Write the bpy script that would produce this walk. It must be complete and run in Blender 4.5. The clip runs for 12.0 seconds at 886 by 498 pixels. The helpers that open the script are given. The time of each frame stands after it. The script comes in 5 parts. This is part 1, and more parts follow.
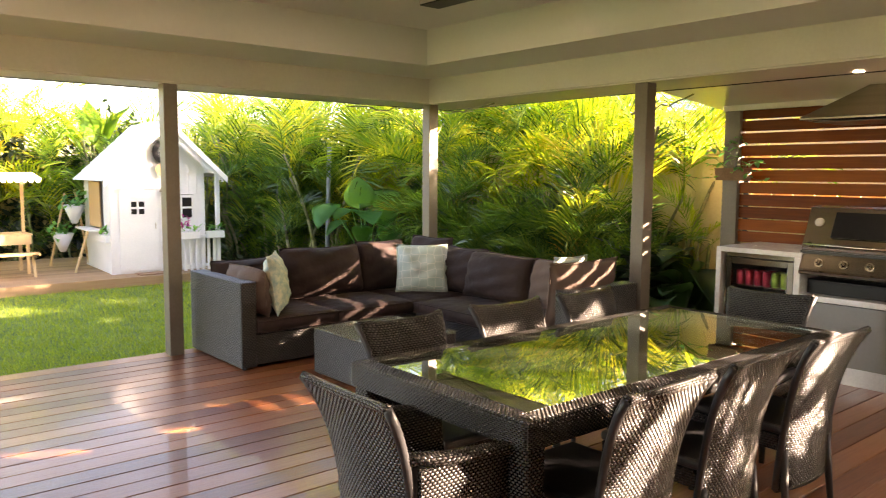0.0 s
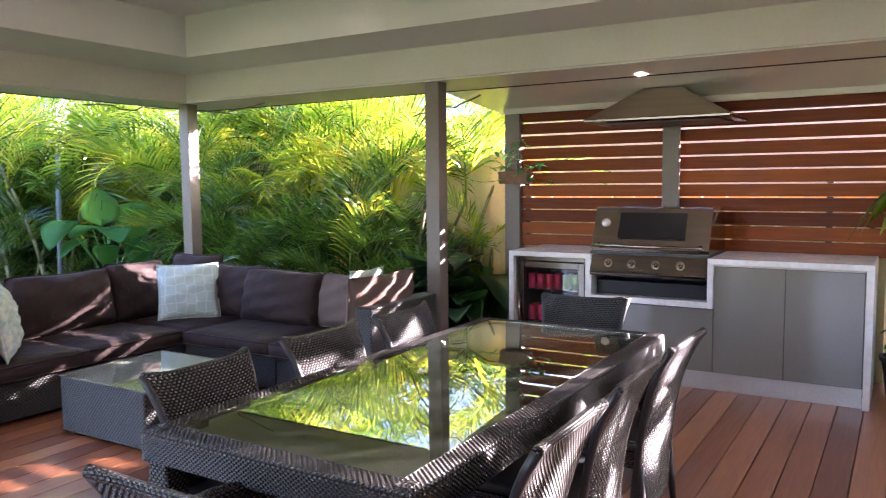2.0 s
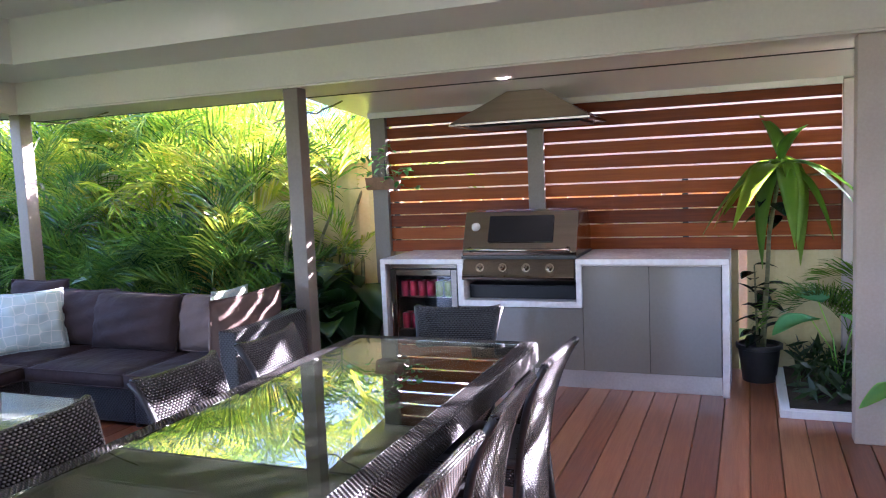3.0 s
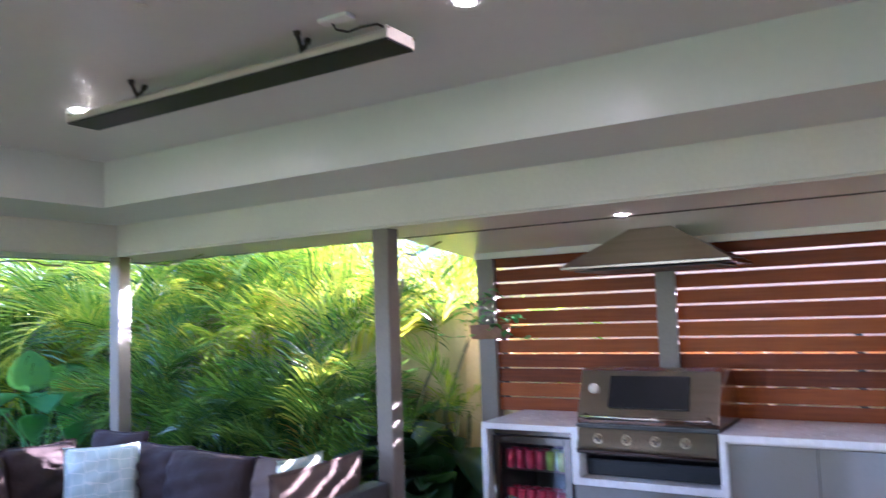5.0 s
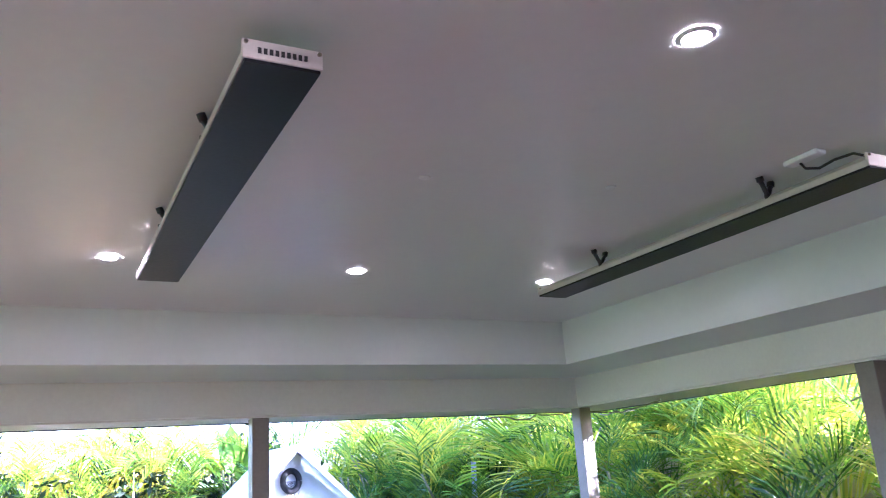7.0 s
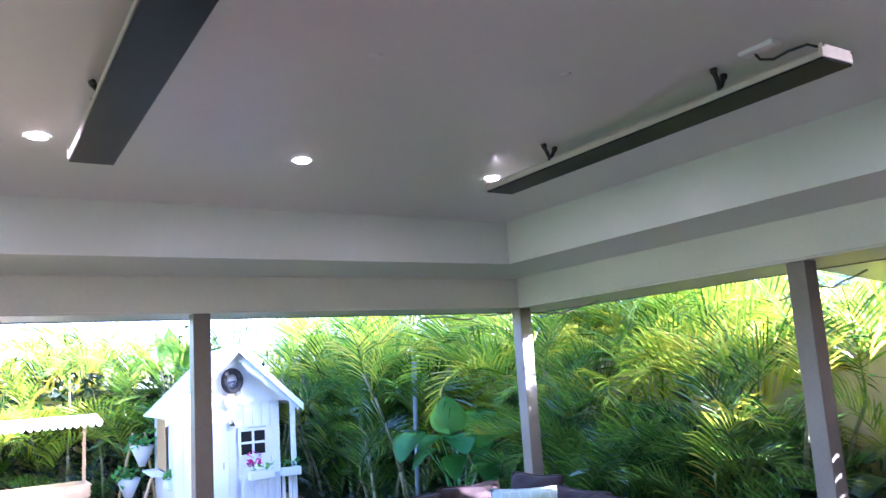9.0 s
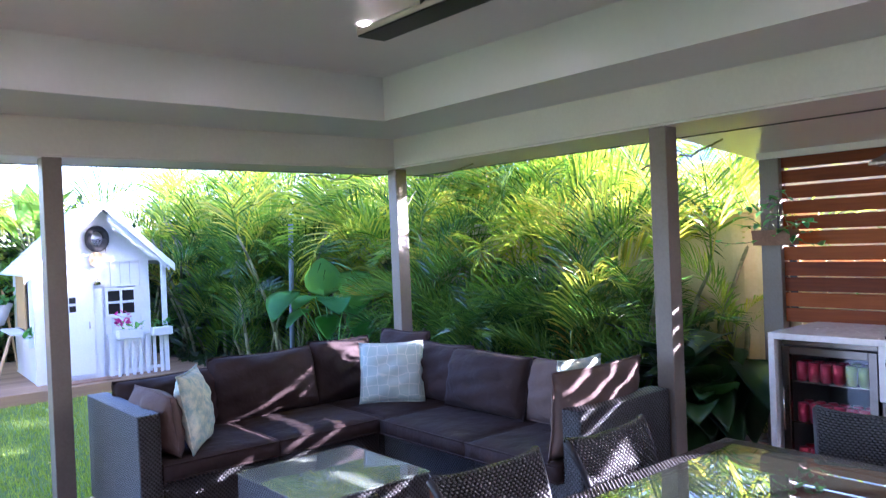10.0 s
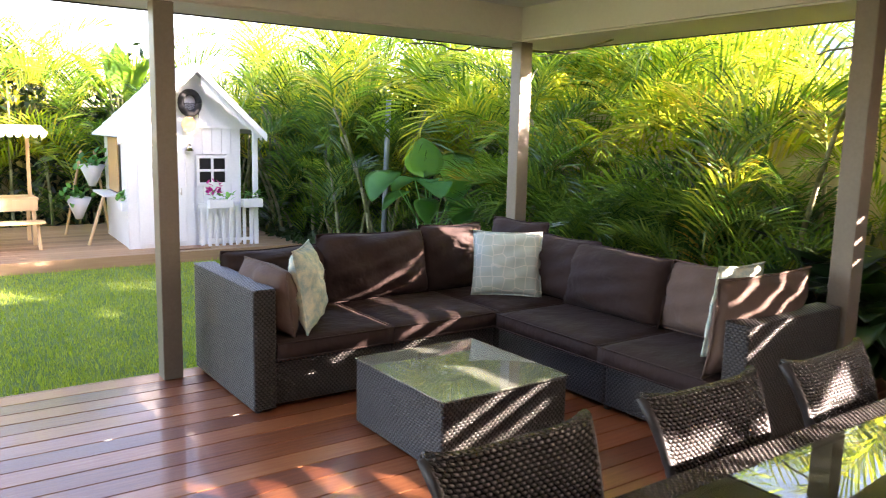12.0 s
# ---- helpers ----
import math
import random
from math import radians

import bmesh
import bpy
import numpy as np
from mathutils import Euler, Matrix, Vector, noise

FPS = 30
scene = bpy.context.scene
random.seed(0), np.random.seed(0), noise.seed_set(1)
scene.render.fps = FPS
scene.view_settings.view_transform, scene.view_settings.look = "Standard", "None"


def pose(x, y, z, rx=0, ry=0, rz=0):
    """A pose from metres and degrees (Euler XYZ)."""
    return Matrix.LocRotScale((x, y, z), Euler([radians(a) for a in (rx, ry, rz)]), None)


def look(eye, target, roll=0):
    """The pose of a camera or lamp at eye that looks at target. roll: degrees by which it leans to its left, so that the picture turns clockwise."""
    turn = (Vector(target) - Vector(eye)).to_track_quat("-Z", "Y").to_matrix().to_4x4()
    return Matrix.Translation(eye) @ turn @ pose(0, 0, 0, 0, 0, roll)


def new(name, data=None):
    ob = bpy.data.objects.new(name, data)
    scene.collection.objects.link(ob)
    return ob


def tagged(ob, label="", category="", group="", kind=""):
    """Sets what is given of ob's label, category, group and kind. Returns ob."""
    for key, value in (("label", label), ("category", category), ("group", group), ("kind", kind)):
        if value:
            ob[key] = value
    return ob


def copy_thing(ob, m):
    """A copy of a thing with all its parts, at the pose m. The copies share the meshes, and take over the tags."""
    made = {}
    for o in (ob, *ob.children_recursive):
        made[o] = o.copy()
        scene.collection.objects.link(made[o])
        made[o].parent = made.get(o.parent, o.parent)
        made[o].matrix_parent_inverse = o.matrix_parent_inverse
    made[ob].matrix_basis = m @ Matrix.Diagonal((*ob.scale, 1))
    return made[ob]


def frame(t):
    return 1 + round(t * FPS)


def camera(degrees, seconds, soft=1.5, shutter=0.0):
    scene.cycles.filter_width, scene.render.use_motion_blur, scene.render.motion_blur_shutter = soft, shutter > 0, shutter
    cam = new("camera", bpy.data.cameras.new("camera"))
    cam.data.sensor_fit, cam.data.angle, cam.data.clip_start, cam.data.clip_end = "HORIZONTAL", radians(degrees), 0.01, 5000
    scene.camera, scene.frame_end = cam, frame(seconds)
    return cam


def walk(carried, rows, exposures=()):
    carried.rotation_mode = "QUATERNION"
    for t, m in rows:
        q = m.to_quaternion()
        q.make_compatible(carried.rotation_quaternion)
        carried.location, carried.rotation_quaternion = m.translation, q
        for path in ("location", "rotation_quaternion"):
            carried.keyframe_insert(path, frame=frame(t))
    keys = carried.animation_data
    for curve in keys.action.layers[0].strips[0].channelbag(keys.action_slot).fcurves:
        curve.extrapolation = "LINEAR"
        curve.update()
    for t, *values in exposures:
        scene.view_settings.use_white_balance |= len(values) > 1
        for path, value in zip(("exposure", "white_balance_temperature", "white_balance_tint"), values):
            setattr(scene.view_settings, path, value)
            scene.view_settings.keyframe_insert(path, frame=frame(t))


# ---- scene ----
cam = camera(60.0, 12.0, soft=1.0, shutter=0.25)
PATH = [
    (0, (-0.033, -0.004, 1.545), (1.243, 1.523, 1.349), 0.4),
    (0.5, (-0.029, 0.094, 1.522), (1.371, 1.507, 1.314), 1.4),
    (1, (0.099, 0.26, 1.519), (1.582, 1.585, 1.307), 2.0),
    (1.5, (0.182, 0.421, 1.517), (1.764, 1.627, 1.309), 1.6),
    (2, (0.184, 0.642, 1.526), (1.887, 1.675, 1.351), -0.6),
    (2.5, (0.17, 0.715, 1.536), (1.969, 1.572, 1.363), -2.1),
    (2.7, (0.229, 0.679, 1.587), (2.058, 1.468, 1.405), -1.9),
    (4.4, (0.86, 0.734, 1.633), (2.743, 1.383, 1.451), -4.3),
    (4.5, (0.916, 0.727, 1.64), (2.789, 1.416, 1.514), -4.3),
    (5, (1.149, 0.8, 1.717), (2.845, 1.848, 1.882), -2.0),
    (5.5, (1.12, 0.858, 1.768), (2.516, 2.268, 2.019), -2.6),
    (6, (1.064, 0.888, 1.813), (2.206, 2.496, 2.142), -4.8),
    (6.5, (1.002, 0.927, 1.844), (2.014, 2.58, 2.336), -4.8),
    (6.7, (0.984, 0.924, 1.85), (1.946, 2.591, 2.39), -4.5),
    (8.3, (0.932, 1.006, 1.83), (1.754, 2.76, 2.325), -3.5),
    (8.5, (0.96, 0.996, 1.803), (1.836, 2.735, 2.255), -3.6),
    (9, (0.959, 1.008, 1.772), (2.013, 2.679, 2.083), -3.8),
    (9.5, (1.019, 0.979, 1.696), (2.205, 2.583, 1.842), -3.2),
    (10, (1.075, 0.986, 1.632), (2.361, 2.517, 1.609), -2.3),
    (10.5, (1.043, 1.01, 1.569), (2.357, 2.508, 1.393), -1.0),
    (11, (1.005, 1.124, 1.534), (2.287, 2.637, 1.274), 0.1),
    (11.5, (1.03, 1.341, 1.539), (2.245, 2.901, 1.238), 0.8),
    (12, (1.024, 1.641, 1.548), (2.17, 3.252, 1.248), 1.4),
]
EXPOSURES = [(0.0, 4.08, 8300, 29), (1.5, 4.18, 6600, 33), (2.5, 4.36, 5350, 39), (4.5, 4.4, 5150, 37), (5.5, 4.46, 4750, 40), (6.5, 4.43, 4750, 41), (8.5, 4.43, 4700, 40), (9.3, 4.3, 4750, 38), (10.0, 4.2, 4950, 40), (10.7, 4.12, 5700, 39), (11.2, 4.14, 6400, 36), (12.0, 4.16, 6900, 32)]
walk(cam, [(t, look(eye, target, roll)) for t, eye, target, roll in PATH], EXPOSURES)

# ---------------------------------------------------------------- light
SUN_EL, SUN_AZ = radians(17.5), radians(135)
world = bpy.data.worlds.new("sky")
scene.world = world
world.use_nodes = True
wn = world.node_tree.nodes
sky = wn.new("ShaderNodeTexSky")
sky.sky_type, sky.sun_disc = "NISHITA", False
sky.sun_elevation, sky.sun_rotation = SUN_EL, SUN_AZ
sky.dust_density = 1.5
wn["Background"].inputs[1].default_value = 0.085
world.node_tree.links.new(sky.outputs[0], wn["Background"].inputs[0])
sun = new("sun", bpy.data.lights.new("sun", "SUN"))
sun.data.energy, sun.data.angle, sun.data.color = 5.0, radians(0.5), (1.0, 0.9, 0.74)
S = Vector((math.sin(SUN_AZ) * math.cos(SUN_EL), math.cos(SUN_AZ) * math.cos(SUN_EL), math.sin(SUN_EL)))
sun.matrix_world = look(S * 30, (0, 0, 0))


# ---------------------------------------------------------------- materials
def mat(name):
    m = bpy.data.materials.new(name)
    m.use_nodes = True
    return m, m.node_tree.nodes, m.node_tree.links, m.node_tree.nodes["Principled BSDF"]


def noise_node(n, l, scale, stretch=(1, 1, 1), detail=4, coord="Object"):
    tc = n.new("ShaderNodeTexCoord")
    mp = n.new("ShaderNodeMapping")
    mp.inputs["Scale"].default_value = stretch
    tx = n.new("ShaderNodeTexNoise")
    tx.inputs["Scale"].default_value, tx.inputs["Detail"].default_value = scale, detail
    l.new(tc.outputs[coord], mp.inputs[0])
    l.new(mp.outputs[0], tx.inputs[0])
    return tx


def math_node(n, l, op, a, b=None):
    m = n.new("ShaderNodeMath")
    m.operation = op
    for i, v in enumerate((a, b)):
        if v is None:
            continue
        if isinstance(v, (int, float)):
            m.inputs[i].default_value = v
        else:
            l.new(v, m.inputs[i])
    return m.outputs[0]


def ramp(n, l, fac, stops):
    r = n.new("ShaderNodeValToRGB")
    els = r.color_ramp.elements
    while len(els) < len(stops):
        els.new(0.5)
    for e, (p, c) in zip(els, stops):
        e.position, e.color = p, (*c, 1)
    l.new(fac, r.inputs[0])
    return r.outputs[0]


def bump(n, l, bsdf, height, strength, distance):
    b = n.new("ShaderNodeBump")
    b.inputs["Strength"].default_value, b.inputs["Distance"].default_value = strength, distance
    l.new(height, b.inputs["Height"])
    l.new(b.outputs[0], bsdf.inputs["Normal"])


def surface(name, a, b, rough, scale=3.0, fine=60.0, bumpy=0.15, metal=0.0, stretch=(1, 1, 1), spread=0.12, coat=0.0):
    """Two colours mixed at two scales, with fine relief."""
    m, n, l, p = mat(name)
    big, small = noise_node(n, l, scale, stretch), noise_node(n, l, fine, stretch, 3)
    mixed = math_node(n, l, "ADD", math_node(n, l, "MULTIPLY", big.outputs[0], 0.65), math_node(n, l, "MULTIPLY", small.outputs[0], 0.35))
    l.new(ramp(n, l, mixed, [(0.38, a), (0.62, b)]), p.inputs["Base Color"])
    r = math_node(n, l, "ADD", math_node(n, l, "MULTIPLY", small.outputs[0], spread), rough - spread / 2)
    l.new(r, p.inputs["Roughness"])
    p.inputs["Metallic"].default_value = metal
    p.inputs["Coat Weight"].default_value = coat
    if bumpy:
        bump(n, l, p, small.outputs[0], bumpy, 0.004)
    return m


def wood(name, tones, rough, axis=0, coat=0.0, grain=0.25):
    """Grain along one axis; each piece takes its own tone."""
    m, n, l, p = mat(name)
    stretch = [14.0, 14.0, 14.0]
    stretch[axis] = 0.7
    info = n.new("ShaderNodeObjectInfo")
    tx = noise_node(n, l, 4.0, stretch, 6)
    fine = noise_node(n, l, 16.0, stretch, 3)
    blot = noise_node(n, l, 2.2, (1, 1, 1), 3)
    isl = n.new("ShaderNodeNewGeometry")
    rnd = math_node(n, l, "FRACT", math_node(n, l, "ADD", info.outputs["Random"], isl.outputs["Random Per Island"]))
    v = math_node(n, l, "ADD", math_node(n, l, "MULTIPLY", rnd, 0.42), math_node(n, l, "MULTIPLY", tx.outputs[0], 0.38))
    v = math_node(n, l, "ADD", v, math_node(n, l, "MULTIPLY", blot.outputs[0], 0.2))
    k = len(tones) - 1
    l.new(ramp(n, l, v, [(0.2 + 0.6 * i / k, c) for i, c in enumerate(tones)]), p.inputs["Base Color"])
    l.new(math_node(n, l, "ADD", math_node(n, l, "MULTIPLY", blot.outputs[0], 0.25), rough - 0.12), p.inputs["Roughness"])
    p.inputs["Coat Weight"].default_value = coat
    bump(n, l, p, fine.outputs[0], grain, 0.003)
    return m


def weave(name, dark, light, su=0.022, sv=0.011, rough=0.38):
    """Flat strands woven over upright stakes, by the mesh's own UV in metres."""
    m, n, l, p = mat(name)
    uv = n.new("ShaderNodeUVMap")
    sep = n.new("ShaderNodeSeparateXYZ")
    l.new(uv.outputs[0], sep.inputs[0])
    v = math_node(n, l, "MULTIPLY", sep.outputs[1], 1 / sv)
    u = math_node(n, l, "MULTIPLY", sep.outputs[0], 1 / su)
    row = math_node(n, l, "MULTIPLY", math_node(n, l, "FLOOR", v), 0.5)
    u = math_node(n, l, "ADD", u, row)
    hu = math_node(n, l, "ABSOLUTE", math_node(n, l, "SINE", math_node(n, l, "MULTIPLY", u, math.pi)))
    hv = math_node(n, l, "ABSOLUTE", math_node(n, l, "SINE", math_node(n, l, "MULTIPLY", v, math.pi)))
    h = math_node(n, l, "MULTIPLY", math_node(n, l, "POWER", hu, 0.6), math_node(n, l, "POWER", hv, 0.5))
    tone = noise_node(n, l, 9.0)
    c = math_node(n, l, "ADD", math_node(n, l, "MULTIPLY", h, 0.85), math_node(n, l, "MULTIPLY", tone.outputs[0], 0.2))
    l.new(ramp(n, l, c, [(0.5, dark), (0.78, light)]), p.inputs["Base Color"])
    p.inputs["Roughness"].default_value = rough
    bump(n, l, p, h, 1.0, 0.004)
    return m


def leafy(name, tones, rough=0.4, through_light=0.4):
    m, n, l, p = mat(name)
    info = n.new("ShaderNodeObjectInfo")
    isl = n.new("ShaderNodeNewGeometry")
    tx = noise_node(n, l, 5.0)
    v = math_node(n, l, "ADD", math_node(n, l, "MULTIPLY", info.outputs["Random"], 0.45), math_node(n, l, "MULTIPLY", isl.outputs["Random Per Island"], 0.25))
    v = math_node(n, l, "ADD", v, math_node(n, l, "MULTIPLY", tx.outputs[0], 0.3))
    k = len(tones) - 1
    col = ramp(n, l, v, [(0.2 + 0.65 * i / k, c) for i, c in enumerate(tones)])
    l.new(col, p.inputs["Base Color"])
    p.inputs["Roughness"].default_value = rough
    tr = n.new("ShaderNodeBsdfTranslucent")
    bright = n.new("ShaderNodeMix")
    bright.data_type, bright.blend_type = "RGBA", "MULTIPLY"
    bright.inputs[0].default_value = 1.0
    l.new(col, bright.inputs[6])
    bright.inputs[7].default_value = (2.8, 2.7, 1.0, 1)
    l.new(bright.outputs[2], tr.inputs[0])
    mx = n.new("ShaderNodeMixShader")
    mx.inputs[0].default_value = through_light
    l.new(p.outputs[0], mx.inputs[1])
    l.new(tr.outputs[0], mx.inputs[2])
    l.new(mx.outputs[0], n["Material Output"].inputs[0])
    return m


def glass(name, tint=(0.9, 0.95, 0.92), rough=0.0):
    m, n, l, p = mat(name)
    p.inputs["Base Color"].default_value = (*tint, 1)
    p.inputs["Transmission Weight"].default_value = 1.0
    p.inputs["Roughness"].default_value = rough
    p.inputs["IOR"].default_value = 1.45
    return m


def lamp_glow(name, colour, power):
    m, n, l, p = mat(name)
    p.inputs["Emission Color"].default_value = (*colour, 1)
    p.inputs["Emission Strength"].default_value = power
    return m


PAINT = surface("cream_paint", (0.66, 0.62, 0.55), (0.72, 0.68, 0.61), 0.5, 1.5, 40, 0.05)
CEIL = surface("ceiling_paint", (0.63, 0.635, 0.60), (0.66, 0.665, 0.63), 0.31, 0.9, 25, 0.0, spread=0.02)
# One cream paint in two copies: shaded posts coloured dark, lit ones pale.
POST_SHADED = surface("shaded_post_paint", (0.15, 0.125, 0.095), (0.19, 0.16, 0.125), 0.45, 2.5, 60, 0.08)
POST_LIT = surface("lit_post_paint", (0.42, 0.36, 0.30), (0.48, 0.42, 0.36), 0.5, 2.5, 60, 0.08)
DARK = surface("dark_metal", (0.012, 0.012, 0.012), (0.03, 0.03, 0.03), 0.5, 4, 60, 0.05)
DECK = wood("merbau_boards", [(0.11, 0.032, 0.015), (0.21, 0.068, 0.030), (0.34, 0.125, 0.052), (0.47, 0.22, 0.10)], 0.34, 0, 0.25)
PDECK = wood("treated_boards", [(0.22, 0.13, 0.07), (0.33, 0.2, 0.11), (0.42, 0.27, 0.16)], 0.6, 0)
SLAT = wood("cedar_slats", [(0.09, 0.017, 0.0025), (0.21, 0.045, 0.005), (0.34, 0.092, 0.010)], 0.45, 1)
SLAT.node_tree.nodes["Principled BSDF"].inputs["Specular IOR Level"].default_value = 0.2
PINE = wood("pine", [(0.45, 0.28, 0.12), (0.58, 0.38, 0.18), (0.66, 0.46, 0.24)], 0.55, 2)
WU, WV = 0.0195, 0.0108  # one woven stitch, wide and high
WICKER = weave("brown_wicker", (0.001, 0.001, 0.001), (0.041, 0.037, 0.035), WU, WV, 0.24)
SOFA_STITCH = (0.025, 0.0135)
WICKER_S = weave("sofa_wicker", (0.001, 0.001, 0.001), (0.060, 0.056, 0.053), *SOFA_STITCH, 0.33)
SEATCLOTH = surface("brown_cloth", (0.020, 0.0085, 0.007), (0.032, 0.014, 0.011), 0.85, 3, 350, 0.3)
TAUPE = surface("taupe_cloth", (0.10, 0.065, 0.052), (0.14, 0.09, 0.072), 0.85, 3, 350, 0.3)
for m in (SEATCLOTH, TAUPE):
    n, l = m.node_tree.nodes, m.node_tree.links
    creases = noise_node(n, l, 6.0, (1, 1.6, 1), 3)
    bump(n, l, n["Principled BSDF"], creases.outputs[0], 0.55, 0.05)
PILLOW = surface("pale_blue_cloth", (0.55, 0.60, 0.52), (0.68, 0.70, 0.60), 0.8, 14, 240, 0.3)
pn, pl, pp = PILLOW.node_tree.nodes, PILLOW.node_tree.links, PILLOW.node_tree.nodes["Principled BSDF"]
vor = pn.new("ShaderNodeTexVoronoi")
vor.feature = "DISTANCE_TO_EDGE"
vor.inputs["Scale"].default_value = 13.0
vor.inputs["Randomness"].default_value = 0.35
pl.new(pn.new("ShaderNodeTexCoord").outputs["Object"], vor.inputs["Vector"])
pl.new(ramp(pn, pl, vor.outputs["Distance"], [(0.02, (0.72, 0.74, 0.68)), (0.06, (0.50, 0.59, 0.55))]), pp.inputs["Base Color"])
PATTERN = surface("leaf_print_cloth", (0.30, 0.46, 0.46), (0.74, 0.74, 0.58), 0.8, 22, 240, 0.3)
STONE = surface("white_stone_top", (0.66, 0.64, 0.62), (0.80, 0.79, 0.78), 0.25, 5, 30, 0.03)
GLOSS = surface("gloss_cabinet", (0.20, 0.185, 0.15), (0.22, 0.205, 0.17), 0.10, 1, 40, 0.0, spread=0.03)
STEEL = surface("stainless", (0.42, 0.37, 0.30), (0.50, 0.44, 0.36), 0.17, 3, 90, 0.03, 1.0, (1, 0.05, 8), spread=0.05)
KICK = surface("kick_board", (0.45, 0.42, 0.40), (0.55, 0.52, 0.5), 0.35, 2, 60, 0.05, 0.6)
WHITE = surface("white_paint", (0.74, 0.74, 0.74), (0.82, 0.82, 0.82), 0.5, 2, 50, 0.1)
BLACK = surface("black_plastic", (0.010, 0.010, 0.011), (0.022, 0.022, 0.024), 0.45, 5, 80, 0.1)
HEAT = surface("heater_face", (0.005, 0.005, 0.006), (0.010, 0.010, 0.011), 0.42, 3, 60, 0.05)
HEAT.node_tree.nodes["Principled BSDF"].inputs["Specular IOR Level"].default_value = 0.25
ALU = surface("heater_alu", (0.50, 0.45, 0.40), (0.58, 0.53, 0.47), 0.45, 4, 60, 0.03, 0.2)
GLASS = glass("clear_glass")
DUSTGLASS = glass("dusty_table_glass", (0.56, 0.62, 0.52))
DUSTGLASS.node_tree.nodes["Principled BSDF"].inputs["Transmission Weight"].default_value = 0.78
TOPGLASS = glass("table_glass", (0.50, 0.56, 0.46))
TOPGLASS.node_tree.nodes["Principled BSDF"].inputs["Transmission Weight"].default_value = 0.985
# Cream steel; the yellow in its colour stands for sunlight bounced onto it.
FENCE = surface("cream_fence_bounce_lit", (0.56, 0.47, 0.21), (0.64, 0.55, 0.27), 0.45, 1.5, 40, 0.05)
SOIL = surface("soil", (0.02, 0.013, 0.008), (0.05, 0.035, 0.022), 0.95, 6, 50, 0.8)
LAWN = surface("lawn", (0.08, 0.14, 0.02), (0.14, 0.20, 0.035), 0.9, 2, 60, 0.6)
BLADE = leafy("grass_blade", [(0.10, 0.17, 0.02), (0.18, 0.25, 0.035), (0.32, 0.32, 0.06)], 0.5, 0.4)
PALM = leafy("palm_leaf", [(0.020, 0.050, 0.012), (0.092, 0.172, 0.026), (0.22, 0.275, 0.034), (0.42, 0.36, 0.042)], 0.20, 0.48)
# Palm leaf again, with the shade low down put into a darker green.
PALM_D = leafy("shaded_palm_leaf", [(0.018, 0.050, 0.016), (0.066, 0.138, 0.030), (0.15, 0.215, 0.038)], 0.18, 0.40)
PALM_Y = leafy("palm_leaf_yellow", [(0.10, 0.17, 0.02), (0.20, 0.25, 0.03), (0.34, 0.30, 0.04), (0.42, 0.24, 0.04)], 0.4, 0.45)
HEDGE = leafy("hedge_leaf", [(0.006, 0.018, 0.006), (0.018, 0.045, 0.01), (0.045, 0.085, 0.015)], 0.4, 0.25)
# Sky sheen on the broad leaves is put into their blue-green colour.
BROAD = leafy("sheen_broad_leaf", [(0.09, 0.27, 0.15), (0.15, 0.36, 0.19), (0.25, 0.44, 0.11)], 0.25, 0.38)
DEEP = leafy("rubber_leaf", [(0.010, 0.028, 0.015), (0.02, 0.05, 0.024)], 0.25, 0.08)
LILYLEAF = leafy("lily_leaf", [(0.014, 0.045, 0.016), (0.028, 0.08, 0.026), (0.05, 0.12, 0.035)], 0.28, 0.2)
LIME = leafy("lime_leaf", [(0.06, 0.15, 0.02), (0.14, 0.25, 0.03), (0.28, 0.34, 0.06)], 0.35, 0.4)
FLOWER = leafy("magenta_petal", [(0.46, 0.04, 0.40), (0.64, 0.09, 0.52)], 0.5, 0.3)
CANE = surface("palm_cane", (0.10, 0.12, 0.04), (0.22, 0.2, 0.09), 0.6, 8, 60, 0.3, stretch=(1, 1, 5))
TIN = surface("red_can", (0.42, 0.02, 0.05), (0.55, 0.05, 0.10), 0.3, 6, 60, 0.0, 0.5)
TIN2 = surface("green_can", (0.30, 0.42, 0.06), (0.42, 0.52, 0.12), 0.3, 6, 60, 0.0, 0.5)
TERRA = surface("brown_pot", (0.20, 0.11, 0.06), (0.30, 0.17, 0.1), 0.7, 6, 60, 0.3)
LAMP = lamp_glow("warm_lamp", (1.0, 0.84, 0.60), 20.0)
WALL = surface("render_wall", (0.52, 0.48, 0.40), (0.60, 0.55, 0.47), 0.8, 1.2, 40, 0.3)
PEACH = surface("peach_render", (0.50, 0.34, 0.21), (0.58, 0.41, 0.27), 0.8, 1.2, 40, 0.2)
# Stainless again, its colour dimmed where reflections should look darker.
DSTEEL = surface("dimmed_steel", (0.15, 0.13, 0.105), (0.20, 0.17, 0.14), 0.16, 3, 90, 0.03, 1.0, (1, 0.05, 8), spread=0.04)
BLUE = surface("blue_grey_metal", (0.28, 0.36, 0.44), (0.36, 0.44, 0.52), 0.5, 2, 40, 0.1)
POLE = surface("weathered_grey_pole", (0.13, 0.155, 0.17), (0.20, 0.23, 0.25), 0.6, 4, 50, 0.2)
FEATHER = surface("dark_feather", (0.008, 0.008, 0.009), (0.03, 0.03, 0.032), 0.95, 20, 120, 0.6)
ROOF = surface("roof_sheet", (0.10, 0.10, 0.11), (0.14, 0.14, 0.15), 0.5, 2, 40, 0.1)


